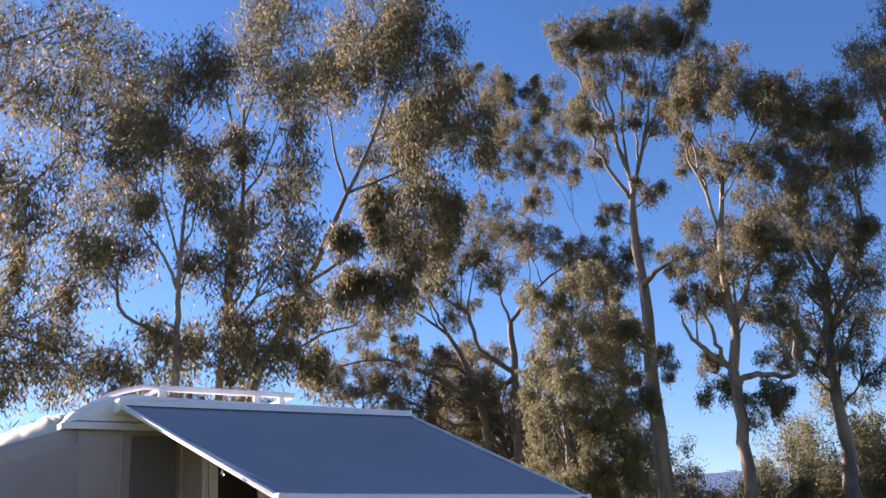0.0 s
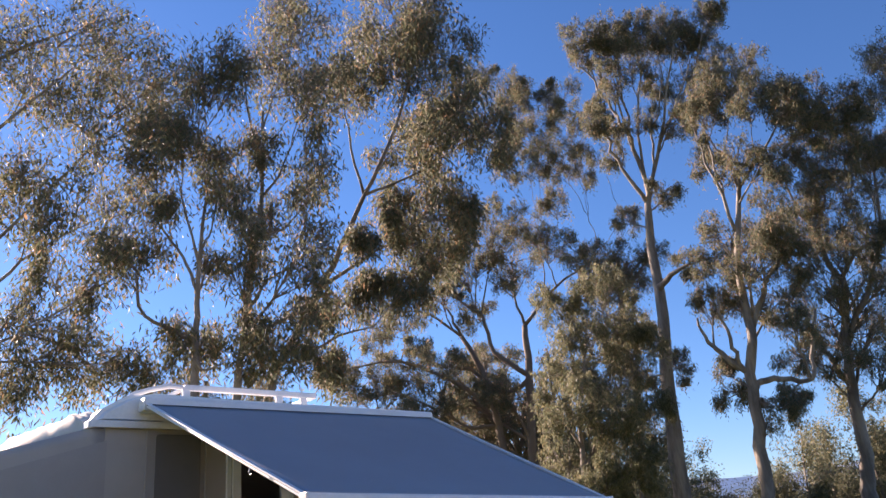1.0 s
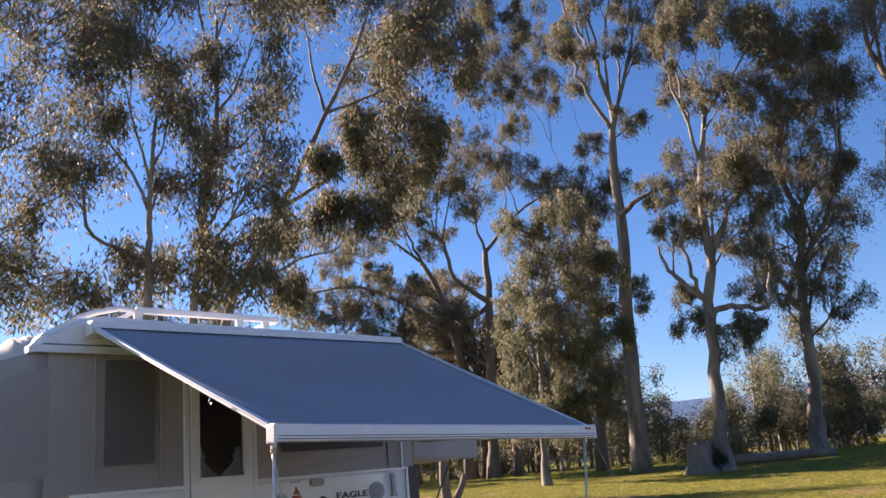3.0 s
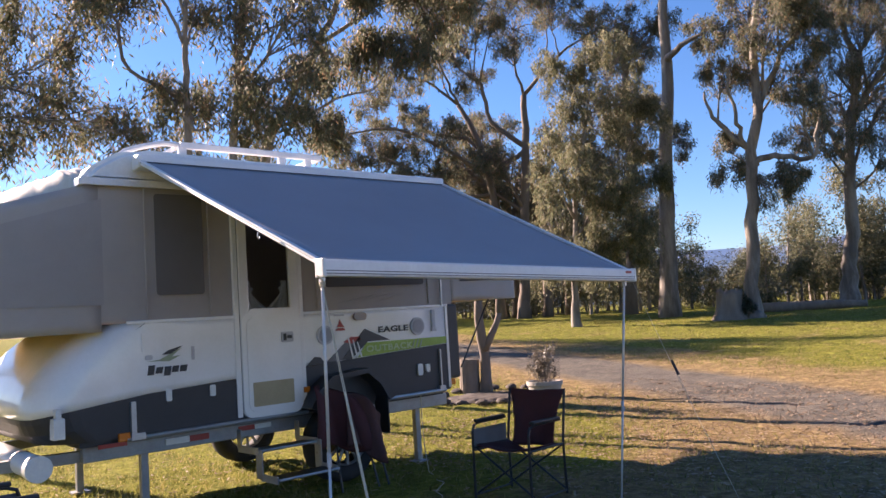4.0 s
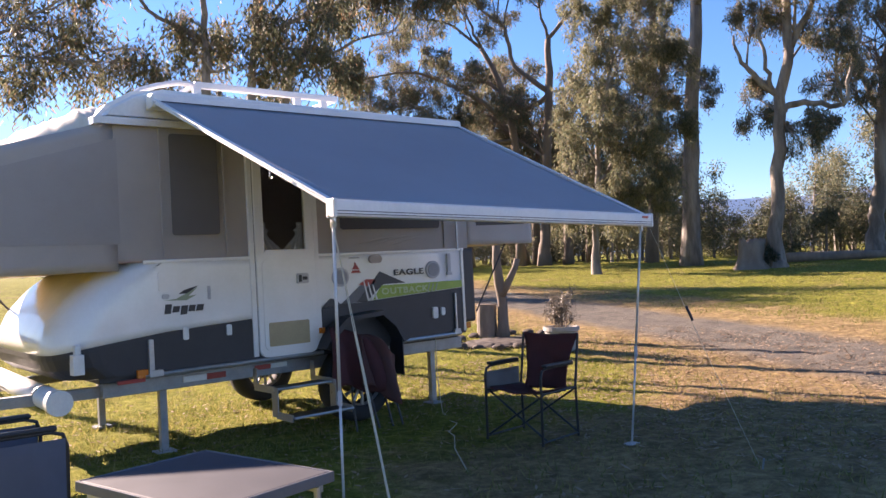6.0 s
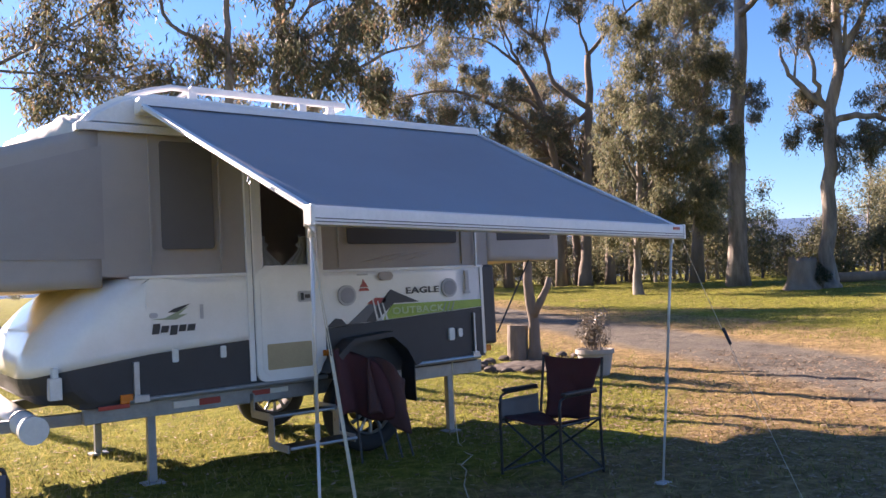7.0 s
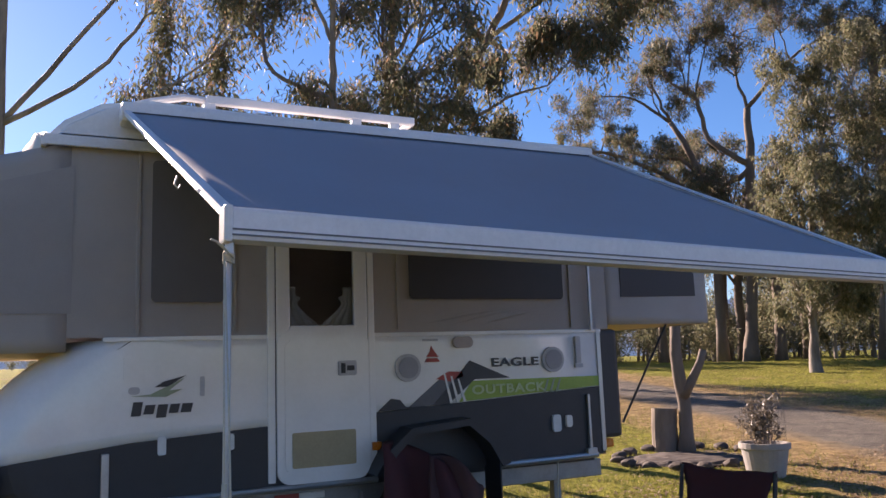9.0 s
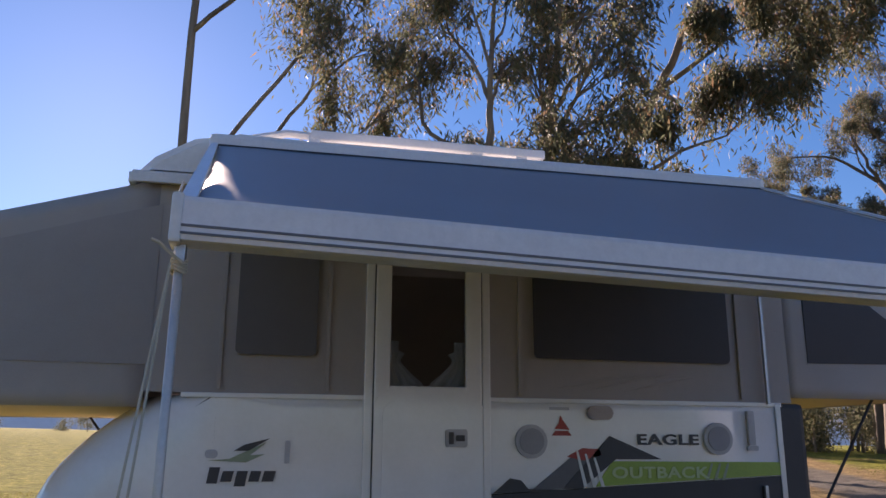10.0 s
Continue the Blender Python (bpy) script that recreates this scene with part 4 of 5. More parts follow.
for x, y, z in ((-0.855, -1.9, 1.98),):
    part("hook", tubes([[(x, y, z + 0.05), (x - 0.008, y, z + 0.02), (x + 0.004, y, z + 0.005), (x + 0.012, y, z + 0.02)]], 0.004, 6), ALLOY, awning)

# the cassette rises and the bar drops a little towards the rear
for ob in awning.children_recursive:
    for vert in ob.data.vertices:
        c = vert.co
        out = min(1.0, max(0.0, (AY - c.y) / (AY - BY)))
        along = (c.x - 0.65) / 3.0
        if c.z > 1.6:
            c.z += (1 - out) * 0.056 * along - out * 0.044 * along

# guy ropes
def guy_rope(top, peg, label, thick, tightener):
    top, peg = Vector(top), Vector(peg)
    rope = thing("guy_rope", Matrix.Translation(peg), label, "rope", "awning guy ropes")
    line = [(top - peg).lerp(Vector((0, 0, 0)), k / 8) - Vector((0, 0, 0.03 * math.sin(math.pi * k / 8))) for k in range(9)]
    part("cord", tubes([line], thick, 6), ROPE, rope)
    side = Vector((0.02, 0.012, 0))
    part("cord", tubes([[p + side * math.sin(math.pi * k / 8) for k, p in enumerate(line)]], thick, 6), ROPE, rope)
    a, b, r, m = tightener
    part("strap", tubes([[(top - peg).lerp(Vector((0, 0, 0)), a), (top - peg).lerp(Vector((0, 0, 0)), b)]], r, 8), m, rope, "rope tightener")
    part("peg", tubes([[(0, 0, -0.1), (0.01, -0.02, 0.06)]], 0.007, 6), GALV, rope)
    return rope


for k in range(4):
    ring = [(BX0 + 0.01 + 0.0145 * math.cos(a), BY + 0.0145 * math.sin(a), BZ - 0.06 - 0.007 * k + 0.004 * math.sin(2 * a)) for a in (2 * math.pi * i / 12 for i in range(13))]
    part("rope_wrap", tubes([ring], 0.0036, 6), ROPE, awning)
part("rope_tail", tubes([[(BX0 + 0.02, BY - 0.02, BZ - 0.07), (BX0 - 0.03, BY - 0.03, BZ - 0.03), (BX0 - 0.045, BY - 0.03, BZ - 0.025)]], 0.0035, 6), ROPE, awning)
guy_rope((BX0 - 0.005, BY - 0.02, BZ - 0.07), (-0.9, -3.17, 0.0), "pale guy rope from the awning corner to a ground peg", 0.0026, (0.35, 0.98, 0.0065, ROPE))
guy_rope((BX1 - 0.02, BY - 0.03, BZ - 0.07), (1.835, -3.5, 0.0), "pale guy rope with a dark spring tightener", 0.0013, (0.37, 0.43, 0.011, DARKSTEEL))

# ---- the gum trees ----
gum_tree((-2.1, 9.3), (0.996, -0.09), 0.1, [(0, -0.1), (0, 4), (-0.1, 8), (0.1, 12)],
         [[(0.0, 5.0), (1.2, 6.7), (2.2, 8.1), (2.9, 9.2)], [(0.0, 4.4), (1.3, 5.9), (2.1, 6.9), (2.9, 7.6)], [(0.0, 7.6), (1.1, 9.3), (1.9, 10.4), (2.6, 11.4)], [(0.0, 3.8), (1.4, 5.0), (2.2, 5.5), (3.0, 6.1)], [(0.0, 9.6), (1.0, 11.1), (2.2, 12.2), (3.3, 13.0)]],
         [(1.5, 12.6, 0.74), (2.4, 12.6, 0.75), (3.3, 13.1, 0.7), (4.1, 12.5, 0.5), (1.9, 11.4, 0.66), (2.9, 11.6, 0.67), (3.9, 11.2, 0.61), (2.8, 10.4, 0.47), (1.8, 9.4, 0.51), (2.1, 8.5, 0.56), (2.8, 9.1, 0.57), (3.4, 8.7, 0.57), (4, 8.3, 0.57), (4.3, 7.6, 0.34), (2.3, 7.7, 0.33), (2.2, 6, 0.42), (2.6, 5.6, 0.48), (3.1, 6.2, 0.43), (3.5, 6.8, 0.38), (3.8, 5.6, 0.43), (3.4, 5.1, 0.42), (4.2, 5, 0.27), (2.5, 4.8, 0.31), (2.7, 6.9, 0.33), (3.7, 10.1, 0.35)], leaf=0.16, density=0.8)
gum_tree((2.4, 6.6), (0.917, -0.399), 0.085, [(-0.05, -0.1), (0.1, 4.4), (0.1, 5.7), (0.1, 6.7), (0.2, 8.2)],
         [[(0.1, 6.2), (-0.2, 6.9), (-0.6, 7.5), (-0.6, 8.0)], [(0.1, 7.0), (0.3, 7.5), (0.4, 8.5)], [(0.1, 4.4), (-0.8, 5.7), (-1.0, 6.5), (-1.3, 6.8)], [(0.0, 4.4), (0.2, 4.7), (0.6, 4.8)], [(0.1, 6.7), (-0.2, 7.8), (-0.4, 8.6)], [(0.2, 8.2), (0.0, 9.3), (-0.1, 10.6)]],
         [(-0.1, 11, 0.49), (-0.5, 10.4, 0.43), (0.4, 10.5, 0.43), (0.8, 9.7, 0.34), (-0.2, 9.7, 0.44), (-0.8, 9.5, 0.34), (0.3, 9.5, 0.42), (0.5, 8.9, 0.31), (-0.3, 8.9, 0.33), (-1, 8.7, 0.31), (0, 5.6, 0.4), (-0.3, 5.4, 0.23), (0.3, 5.6, 0.23), (0.3, 7.2, 0.24), (-0.6, 8, 0.18), (-1.4, 6.9, 0.22), (0.7, 10.4, 0.32)], leaf=0.15, density=0.8)
gum_tree((3.2, 6.1), (0.889, -0.457), 0.085, [(-0.3, -0.1), (-0.1, 4.2), (0.0, 5.3), (0.2, 7.3), (0.3, 8.4), (0.3, 10.1)],
         [[(0.3, 8.4), (0.0, 10.2), (-0.1, 11.3)], [(0.3, 9.7), (0.6, 10.9), (0.8, 11.9)], [(0.2, 8.1), (0.7, 8.9), (1.0, 10.0)], [(0.2, 7.3), (0.7, 7.5), (1.2, 8.1)], [(0.0, 5.7), (0.4, 6.4), (0.9, 6.7)]],
         [(0.3, 12.2, 0.51), (1.2, 12.6, 0.58), (0.8, 11.5, 0.47), (1.5, 11.4, 0.47), (1.4, 10.3, 0.45), (1, 9.6, 0.38), (1.4, 9, 0.41), (1.2, 8.2, 0.36), (0.3, 9.1, 0.23), (-0.1, 8.3, 0.32), (0.5, 8, 0.32), (-0.3, 7.9, 0.28), (0.1, 7.2, 0.24), (0, 6.4, 0.35), (0.4, 5.9, 0.38), (0.9, 6.4, 0.35), (0, 5.4, 0.3), (0.7, 5.3, 0.38), (1.2, 5.7, 0.32), (0.3, 4.8, 0.24), (1.3, 7, 0.33), (1.1, 4.9, 0.23), (0.5, 13.2, 0.5), (1.2, 13.5, 0.5)], leaf=0.15, density=0.75)
gum_tree((4.7, 7.6), (0.871, -0.491), 0.1, [(-1.2, -0.1), (-0.1, 4.7), (0.1, 5.2), (1.0, 6.9), (1.4, 7.8), (2.0, 9.1), (2.8, 10.9), (3.2, 12.2)],
         [[(1.4, 7.7), (2.1, 9.3), (2.6, 10.0)], [(1.0, 6.9), (1.9, 7.5), (2.5, 7.8)], [(0.1, 5.2), (1.3, 5.7), (2.0, 5.8)], [(2.0, 9.1), (1.7, 10.7), (1.6, 11.8)], [(2.8, 10.9), (3.7, 11.7), (4.3, 12.2)], [(2.0, 9.1), (3.0, 9.4), (3.9, 9.8)], [(0.9, 6.7), (1.3, 6.5), (1.1, 5.7)]],
         [(2.3, 14.3, 0.66), (3.4, 14, 0.73), (2.1, 13, 0.43), (2.9, 12.7, 0.66), (3.9, 12.9, 0.62), (4.5, 12, 0.46), (3.4, 11.5, 0.62), (4.2, 10.9, 0.52), (4.7, 10.2, 0.44), (3.9, 10, 0.55), (3.2, 10.3, 0.43), (4.4, 9.3, 0.36), (3.7, 8.9, 0.54), (3, 9.1, 0.42), (4, 8.2, 0.41), (3.3, 8, 0.41), (2.5, 8.2, 0.25), (1.9, 8, 0.25), (2.4, 7.1, 0.31), (1.9, 6.9, 0.29), (2.9, 7, 0.31), (0.9, 6.5, 0.28), (1.2, 5.3, 0.23), (2.6, 15.4, 0.66), (3.5, 15.1, 0.66)], leaf=0.16, density=1.8)
gum_tree((24.9, 19.2), (0.678, -0.735), 0.28, [(-0.4, -0.1), (-0.3, 2.0), (0.1, 8.2), (0.2, 10.7)],
         [[(0.2, 10.7), (2.0, 12.6), (3.8, 13.5)], [(3.8, 13.5), (2.2, 15.4), (0.9, 16.7), (0.5, 18.0), (0.0, 18.7)], [(1.9, 16.4), (1.4, 18.4), (0.9, 19.4), (-0.1, 20.2), (-0.2, 21.8), (-0.5, 24.3)], [(3.9, 13.7), (4.3, 14.7), (4.0, 16.0), (3.7, 17.1), (3.1, 18.0), (2.6, 18.6)], [(4.0, 16.0), (4.0, 17.9), (3.7, 19.2), (3.3, 20.6), (3.0, 21.9)], [(1.0, 19.3), (1.4, 21.2), (1.5, 22.3), (1.5, 24.0)], [(1.9, 16.4), (2.2, 17.8), (1.9, 19.1), (2.4, 20.8), (2.9, 23.5)], [(4.1, 13.8), (5.1, 14.9), (5.6, 16.1), (5.3, 17.4), (5.3, 19.0), (5.2, 20.4)], [(0.2, 8.2), (-1.0, 7.5), (-2.8, 8.8), (-4.4, 9.2), (-5.2, 10.1)], [(0.0, 8.2), (-1.4, 9.5), (-1.8, 11.2), (-2.6, 11.9), (-3.3, 12.8)]],
         [(-0.1, 24.8, 1.02), (1.3, 24.2, 0.96), (3.6, 23.5, 0.96), (0.2, 22.4, 0.78), (1.8, 21.8, 0.94), (3.7, 21.2, 0.88), (0.6, 20.2, 0.7), (2.1, 19.5, 0.97), (4.2, 18.9, 0.86), (2.8, 17.6, 0.74), (-0.6, 15.9, 0.98), (1, 16, 0.93), (1.9, 14.8, 0.82), (-1.6, 14.7, 0.82), (-0.1, 13.9, 0.97), (-2.6, 13.6, 0.81), (-2.3, 11.9, 0.7), (-2.1, 9.7, 0.64), (-2.8, 7.5, 0.88), (-1.3, 7.7, 0.73), (-2, 6.1, 0.78)], leaf=0.15, density=2.1, bark=DARKBARK)
gum_tree((23.9, 20.3), (0.677, -0.736), 0.22, [(0, -0.1), (0, 5), (-0.6, 8.5), (-1.5, 10.5)],
         [[(-0.3, 7.0), (-3.0, 8.8), (-5.0, 9.5), (-7.5, 9.2)], [(-1.5, 10.5), (-3.0, 11.8), (-4.8, 12.2)], [(0.0, 5.0), (-1.5, 6.0), (-3.0, 7.0), (-5.0, 8.0)], [(-1.5, 10.5), (-2.0, 11.8), (-2.4, 13.0)]],
         [(-2.4, 13.1, 0.81), (-4.8, 12.2, 0.86), (-5.5, 10.9, 0.71), (-6.4, 9.7, 0.91), (-4.4, 9.5, 1), (-2.7, 8.8, 0.94), (-7.8, 9.3, 0.81), (-5.3, 8.1, 0.79), (-3.2, 7.6, 0.83), (-2.4, 5.9, 0.83)], leaf=0.15, density=2.1, bark=DARKBARK)
gum_tree((24.4, 11.15), (0.555, -0.832), 0.37, [(-0.3, -0.1), (-0.1, 4.4), (0.2, 9.0), (0.4, 13.0), (0.6, 15.1)],
         [[(0.6, 15.1), (0.3, 18.5), (0.5, 22.7)], [(0.6, 14.8), (1.8, 17.6), (2.9, 21.4)], [(1.7, 17.3), (3.4, 19.8), (4.5, 22.0)], [(0.3, 18.2), (-0.6, 22.3)], [(0.2, 14.8), (0.2, 17.3), (-0.3, 18.9), (-0.9, 20.5), (-1.4, 21.6)], [(0.3, 15.4), (0.7, 18.1), (1.2, 20.6), (1.2, 22.5)], [(0.8, 15.5), (2.2, 18.3), (3.1, 19.9), (3.7, 21.8)], [(0.2, 14.3), (-0.3, 15.8), (-0.8, 17.3), (-1.2, 17.9)], [(0.8, 15.5), (1.3, 17.4), (2.0, 19.5), (2.3, 22.5)], [(0.2, 9.9), (0.9, 10.6), (1.7, 10.7)], [(0.3, 16.7), (0.1, 19.1), (0.2, 21.2), (0.3, 23.0)]],
         [(-0.8, 23.2, 0.8), (0.3, 23.8, 0.81), (1.6, 23.1, 1), (3.2, 23.1, 1.06), (4.5, 22.3, 0.9), (-0.5, 21.5, 0.69), (1, 21.4, 0.78), (3, 21.1, 0.78), (4.8, 21, 0.69), (0, 19.9, 0.67), (1.8, 19.9, 0.53), (-1, 19.9, 0.43), (3.6, 19.4, 0.53), (0.8, 18.1, 0.61), (-0.4, 17.2, 0.65), (2.1, 17.2, 0.6), (1.4, 14.8, 0.5), (-0.4, 14.1, 0.54), (0.7, 7.1, 0.46), (-1.1, 6.4, 0.55)], leaf=0.15, density=1.9)
gum_tree((23.0, 7.2), (0.473, -0.881), 0.27, [(-0.1, -0.1), (-0.1, 0.6), (0.1, 3.3), (0.3, 5.8), (0.6, 7.3), (0.6, 9.1), (0.9, 11.0), (1.4, 13.4)],
         [[(0.2, 5.9), (-0.4, 6.5), (-0.9, 7.1), (-1.1, 8.0)], [(0.2, 6.0), (-0.1, 6.8), (-0.3, 8.0), (-0.2, 9.0)], [(0.6, 7.3), (1.5, 8.9), (2.4, 10.0)], [(1.0, 11.2), (0.4, 14.1), (0.1, 16.2)], [(1.4, 12.7), (2.7, 14.5), (3.8, 15.9)], [(0.3, 5.5), (0.8, 5.5), (1.5, 5.4), (2.2, 5.3), (2.4, 6.3), (2.8, 7.6)], [(1.0, 12.8), (1.2, 13.7), (0.7, 14.6), (0.5, 15.4)], [(1.2, 13.2), (2.1, 14.2), (2.7, 14.3), (3.8, 14.4), (4.5, 14.9)], [(0.4, 12.3), (0.6, 14.4), (0.5, 15.6), (0.5, 16.9)]],
         [(2, 17.2, 0.77), (3.2, 17.5, 0.91), (4, 16.6, 0.81), (4.9, 15.8, 0.76), (5.3, 14.9, 0.59), (1.1, 16.5, 0.59), (2.2, 15.8, 0.67), (3.5, 15, 0.67), (4.3, 14.2, 0.58), (0.5, 15, 0.58), (1.4, 14, 0.66), (2.5, 13.2, 0.57), (1.8, 11.8, 0.72), (0.7, 11.4, 0.75), (2.4, 11, 0.75), (1.2, 10.1, 0.82), (-0.1, 10.6, 0.63), (2.3, 9.6, 0.63), (0.4, 8.9, 0.62), (1.6, 8.4, 0.62), (-0.5, 8.6, 0.5), (1.9, 7.1, 0.54), (-0.5, 5.4, 0.45), (-0.7, 6.4, 0.34), (0.8, 4.3, 0.53), (1.5, 4.9, 0.34)], leaf=0.15, density=1.9)
gum_tree((28.4, 6.2), (0.379, -0.925), 0.31, [(-0.1, -0.1), (0.1, 1.5), (0.3, 3.2), (0.4, 5.3), (0.6, 7.0), (1.0, 9.0), (0.5, 11.5)],
         [[(0.4, 5.5), (0.0, 6.2), (-0.4, 7.1), (-0.6, 8.5)], [(0.8, 7.1), (2.0, 9.2), (2.9, 11.4), (3.4, 14.5)], [(1.1, 9.6), (2.1, 10.6), (2.8, 10.7)], [(0.5, 11.5), (0.0, 13.4), (0.0, 14.8)], [(0.5, 11.5), (1.4, 13.4), (2.4, 15.0)]],
         [(3.9, 16.8, 0.86), (2.7, 15.3, 0.89), (0.8, 15.1, 0.75), (1.7, 14, 0.97), (2.9, 13.9, 0.97), (4.1, 15.4, 0.89), (0.5, 13.7, 0.83), (1.5, 12.5, 0.96), (2.7, 12.2, 0.95), (0.4, 12, 0.72), (1.6, 11, 0.85), (2.6, 9.7, 0.76), (0.8, 9.4, 0.93), (1.7, 8.8, 0.93), (-0.2, 9.6, 0.62), (0.3, 8.1, 0.83), (1.5, 7.2, 0.83), (-0.5, 6.4, 0.7), (1.7, 5.8, 0.69), (-1.4, 7.1, 0.57)], leaf=0.15, density=1.6)
gum_tree((26.3, 3.2), (0.325, -0.946), 0.34, [(0.6, -0.1), (1.9, 8.0), (3.0, 14.2)],
         [[(1.9, 8.0), (3.5, 10.1), (4.5, 12.6)], [(2.6, 12.1), (2.4, 14.9), (2.6, 17.3)]],
         [(2.7, 18.0, 1.06), (2.6, 16.1, 0.93), (3.7, 17.3, 1.3), (3.3, 14.3, 1.25), (3.9, 12.5, 1.23), (3.8, 10.0, 1.1), (2.6, 9.4, 1.0), (4.9, 15.4, 1.17)], leaf=0.14, density=0.9)
gum_tree((26.2, 14.5), (0.587, -0.810), 0.25, [(-0.1, -0.1), (0.4, 6.5), (0.3, 8.9), (0.6, 12.9)],
         [[(0.4, 6.5), (1.2, 7.4)], [(0.4, 8.3), (-0.4, 10.0)]],
         [(0.4, 10.2, 1.06), (1.0, 12.3, 1.07), (-0.5, 7.9, 0.94), (0.2, 4.8, 0.82), (0.9, 3.8, 0.87), (-0.5, 11.4, 0.7), (0.0, 9.8, 0.7), (-1.1, 12.4, 0.7), (1.0, 12.1, 0.7), (0.1, 12.9, 0.6), (0.1, 8.7, 0.6)], leaf=0.15, density=1.6, bark=DARKBARK)
gum_tree((19.8, 12.2), (0.638, -0.770), 0.16, [(-0.2, -0.1), (-0.2, 0.7), (-0.1, 2.6), (0.1, 5.3), (0.7, 7.8)],
         [[(-0.0, 3.3), (1.1, 4.8)], [(0.0, 4.1), (-0.7, 5.4)]],
         [(0, 8.9, 0.82), (1.2, 8.3, 0.81), (2.4, 8.6, 0.62), (0.2, 7.1, 0.88), (1.4, 6.6, 0.88), (2.6, 7.3, 0.69), (-0.4, 5.5, 0.8), (0.6, 5, 0.95), (1.7, 4.4, 0.79), (2.6, 5.2, 0.53), (-1, 3.9, 0.72), (0.1, 3.2, 0.86), (1.3, 2.9, 0.71), (2.3, 3, 0.53), (1, 9.9, 0.63), (2.1, 10, 0.55), (0.6, 2.3, 0.6), (-0.6, 2.6, 0.6)], leaf=0.16, density=2.3, leaves=BUSHLEAF, label="bushy young gum tree with dense grey-green leaves")


def straight_gum(x, y, tall, r, seed):
    rng = random.Random(seed)
    d = math.hypot(x + 3.4, y + 7)
    right = ((y + 7) / d, -(x + 3.4) / d)
    lean = rng.uniform(-0.06, 0.06)
    trunk = [(lean * z, z) for z in (-0.1, tall * 0.3, tall * 0.6, tall * 0.85)]
    clumps = []
    for _ in range(7):
        z = tall * rng.uniform(0.5, 1.0)
        w = 2.6 * (1 - abs(z / tall - 0.7))
        clumps.append((lean * z + rng.uniform(-w, w), z, rng.uniform(0.65, 1.05)))
    gum_tree((x, y), right, r, trunk, [], clumps, DARKBARK, 0.24, 0.55, "slender gum tree with a dark trunk at the wood's edge")


# The last gum is unseen, inferred from lawn shadow streaks and added to cast them.
for k, (x, y, tall, r) in enumerate(((28.6, 24.7, 11, 0.26), (28.0, 23.1, 9, 0.24), (26.8, 19.9, 10, 0.22), (29.5, 27.1, 10, 0.2), (31.0, 22.0, 9, 0.2), (24.0, 24.0, 9, 0.18), (20.5, 26.0, 9, 0.17), (10.2, 22.5, 9, 0.18))):
    straight_gum(x, y, tall, r, 40 + k)


def far_woods():
    """Slender saplings and scrub that close the view past the paddock."""
    rng = np.random.default_rng(11)
    spots, stems = [], bmesh.new()
    places = []
    for _ in range(250):
        a = radians(rng.uniform(28, 90))
        r = rng.uniform(39, 62)
        low = 0.62 if abs(math.degrees(a) - 61.5) < 3 else 1.0
        tall = rng.uniform(1.6, 3.4) if rng.uniform() < 0.45 else rng.uniform(3.6, 6.2)
        places.append((-3 + r * math.sin(a), -6 + r * math.cos(a), low * tall))
    for _ in range(26):
        a = radians(rng.uniform(-40, 26))
        r = rng.uniform(95, 120)
        places.append((r * math.sin(a), r * math.cos(a), rng.uniform(1.0, 2.6)))
    for x, y, tall in places:
        z0 = float(height(x, y))
        lean = rng.normal(0, 0.07, 2) * tall
        tube(stems, [(x, y, z0 - 0.2), (x + lean[0] * 0.4, y + lean[1] * 0.4, z0 + tall * 0.5), (x + lean[0], y + lean[1], z0 + tall)], [0.055 + 0.008 * tall, 0.045, 0.015], 5, False)
        for _ in range(int(7 + tall * 2.6)):
            f = rng.uniform(0.18, 1.0)
            w = 0.25 + 0.75 * math.sin(math.pi * min(1.0, f * 0.95)) * (0.5 + 0.1 * tall)
            c = np.array([x + lean[0] * f, y + lean[1] * f, z0 + tall * f]) + rng.normal(0, 0.55, 3) * np.array([w, w, 0.3])
            spots.append(c + rng.normal(0, 1, (130, 3)) * rng.uniform(0.16, 0.36))
    wood = mesh_object("scrub_trunks", bpy.data.meshes.new("scrub_trunks"), BARK)
    tagged(wood, "thin pale trunks of far saplings", "woods", kind="stuff")
    stems.to_mesh(wood.data)
    stems.free()
    tagged(mesh_object("far_scrub", leaf_mesh("far_scrub", np.concatenate(spots), 0.05, 0.17, 0.075, rng, 0.4, True), BUSHLEAF), "olive scrub and saplings past the paddock", "woods", kind="stuff")


far_woods()


# ---- camp furniture ----
def sling(surface, thick, seed):
    """Slack fabric: a double sheet over the surface of (0..1, 0..1), with small creases."""
    bm = bmesh.new()
    n = 16
    sides = []
    for off in (0.0, thick):
        grid = []
        for j in range(n + 1):
            row = []
            for i in range(n + 1):
                x, y, z = surface(i / n, j / n)
                c = 0.014 * noise.noise((x * 9 + seed, z * 9 + y * 6, seed)) + 0.006 * noise.noise((x * 26, z * 22 + y * 20, seed))
                row.append(bm.verts.new((x, y + c + off * 0.7, z + c * 0.6 + off * 0.7)))
            grid.append(row)
        sides.append(grid)
    for g in sides:
        for j in range(n):
            for i in range(n):
                bm.faces.new((g[j][i], g[j][i + 1], g[j + 1][i + 1], g[j + 1][i]))
    a, b = sides
    rim = [(0, i) for i in range(n)] + [(j, n) for j in range(n)] + [(n, n - i) for i in range(n)] + [(n - j, 0) for j in range(n)]
    for (j0, i0), (j1, i1) in zip(rim, rim[1:] + rim[:1]):
        bm.faces.new((a[j0][i0], a[j1][i1], b[j1][i1], b[j0][i0]))
    bmesh.ops.recalc_face_normals(bm, faces=bm.faces)
    for f in bm.faces:
        f.smooth = True
    return bm


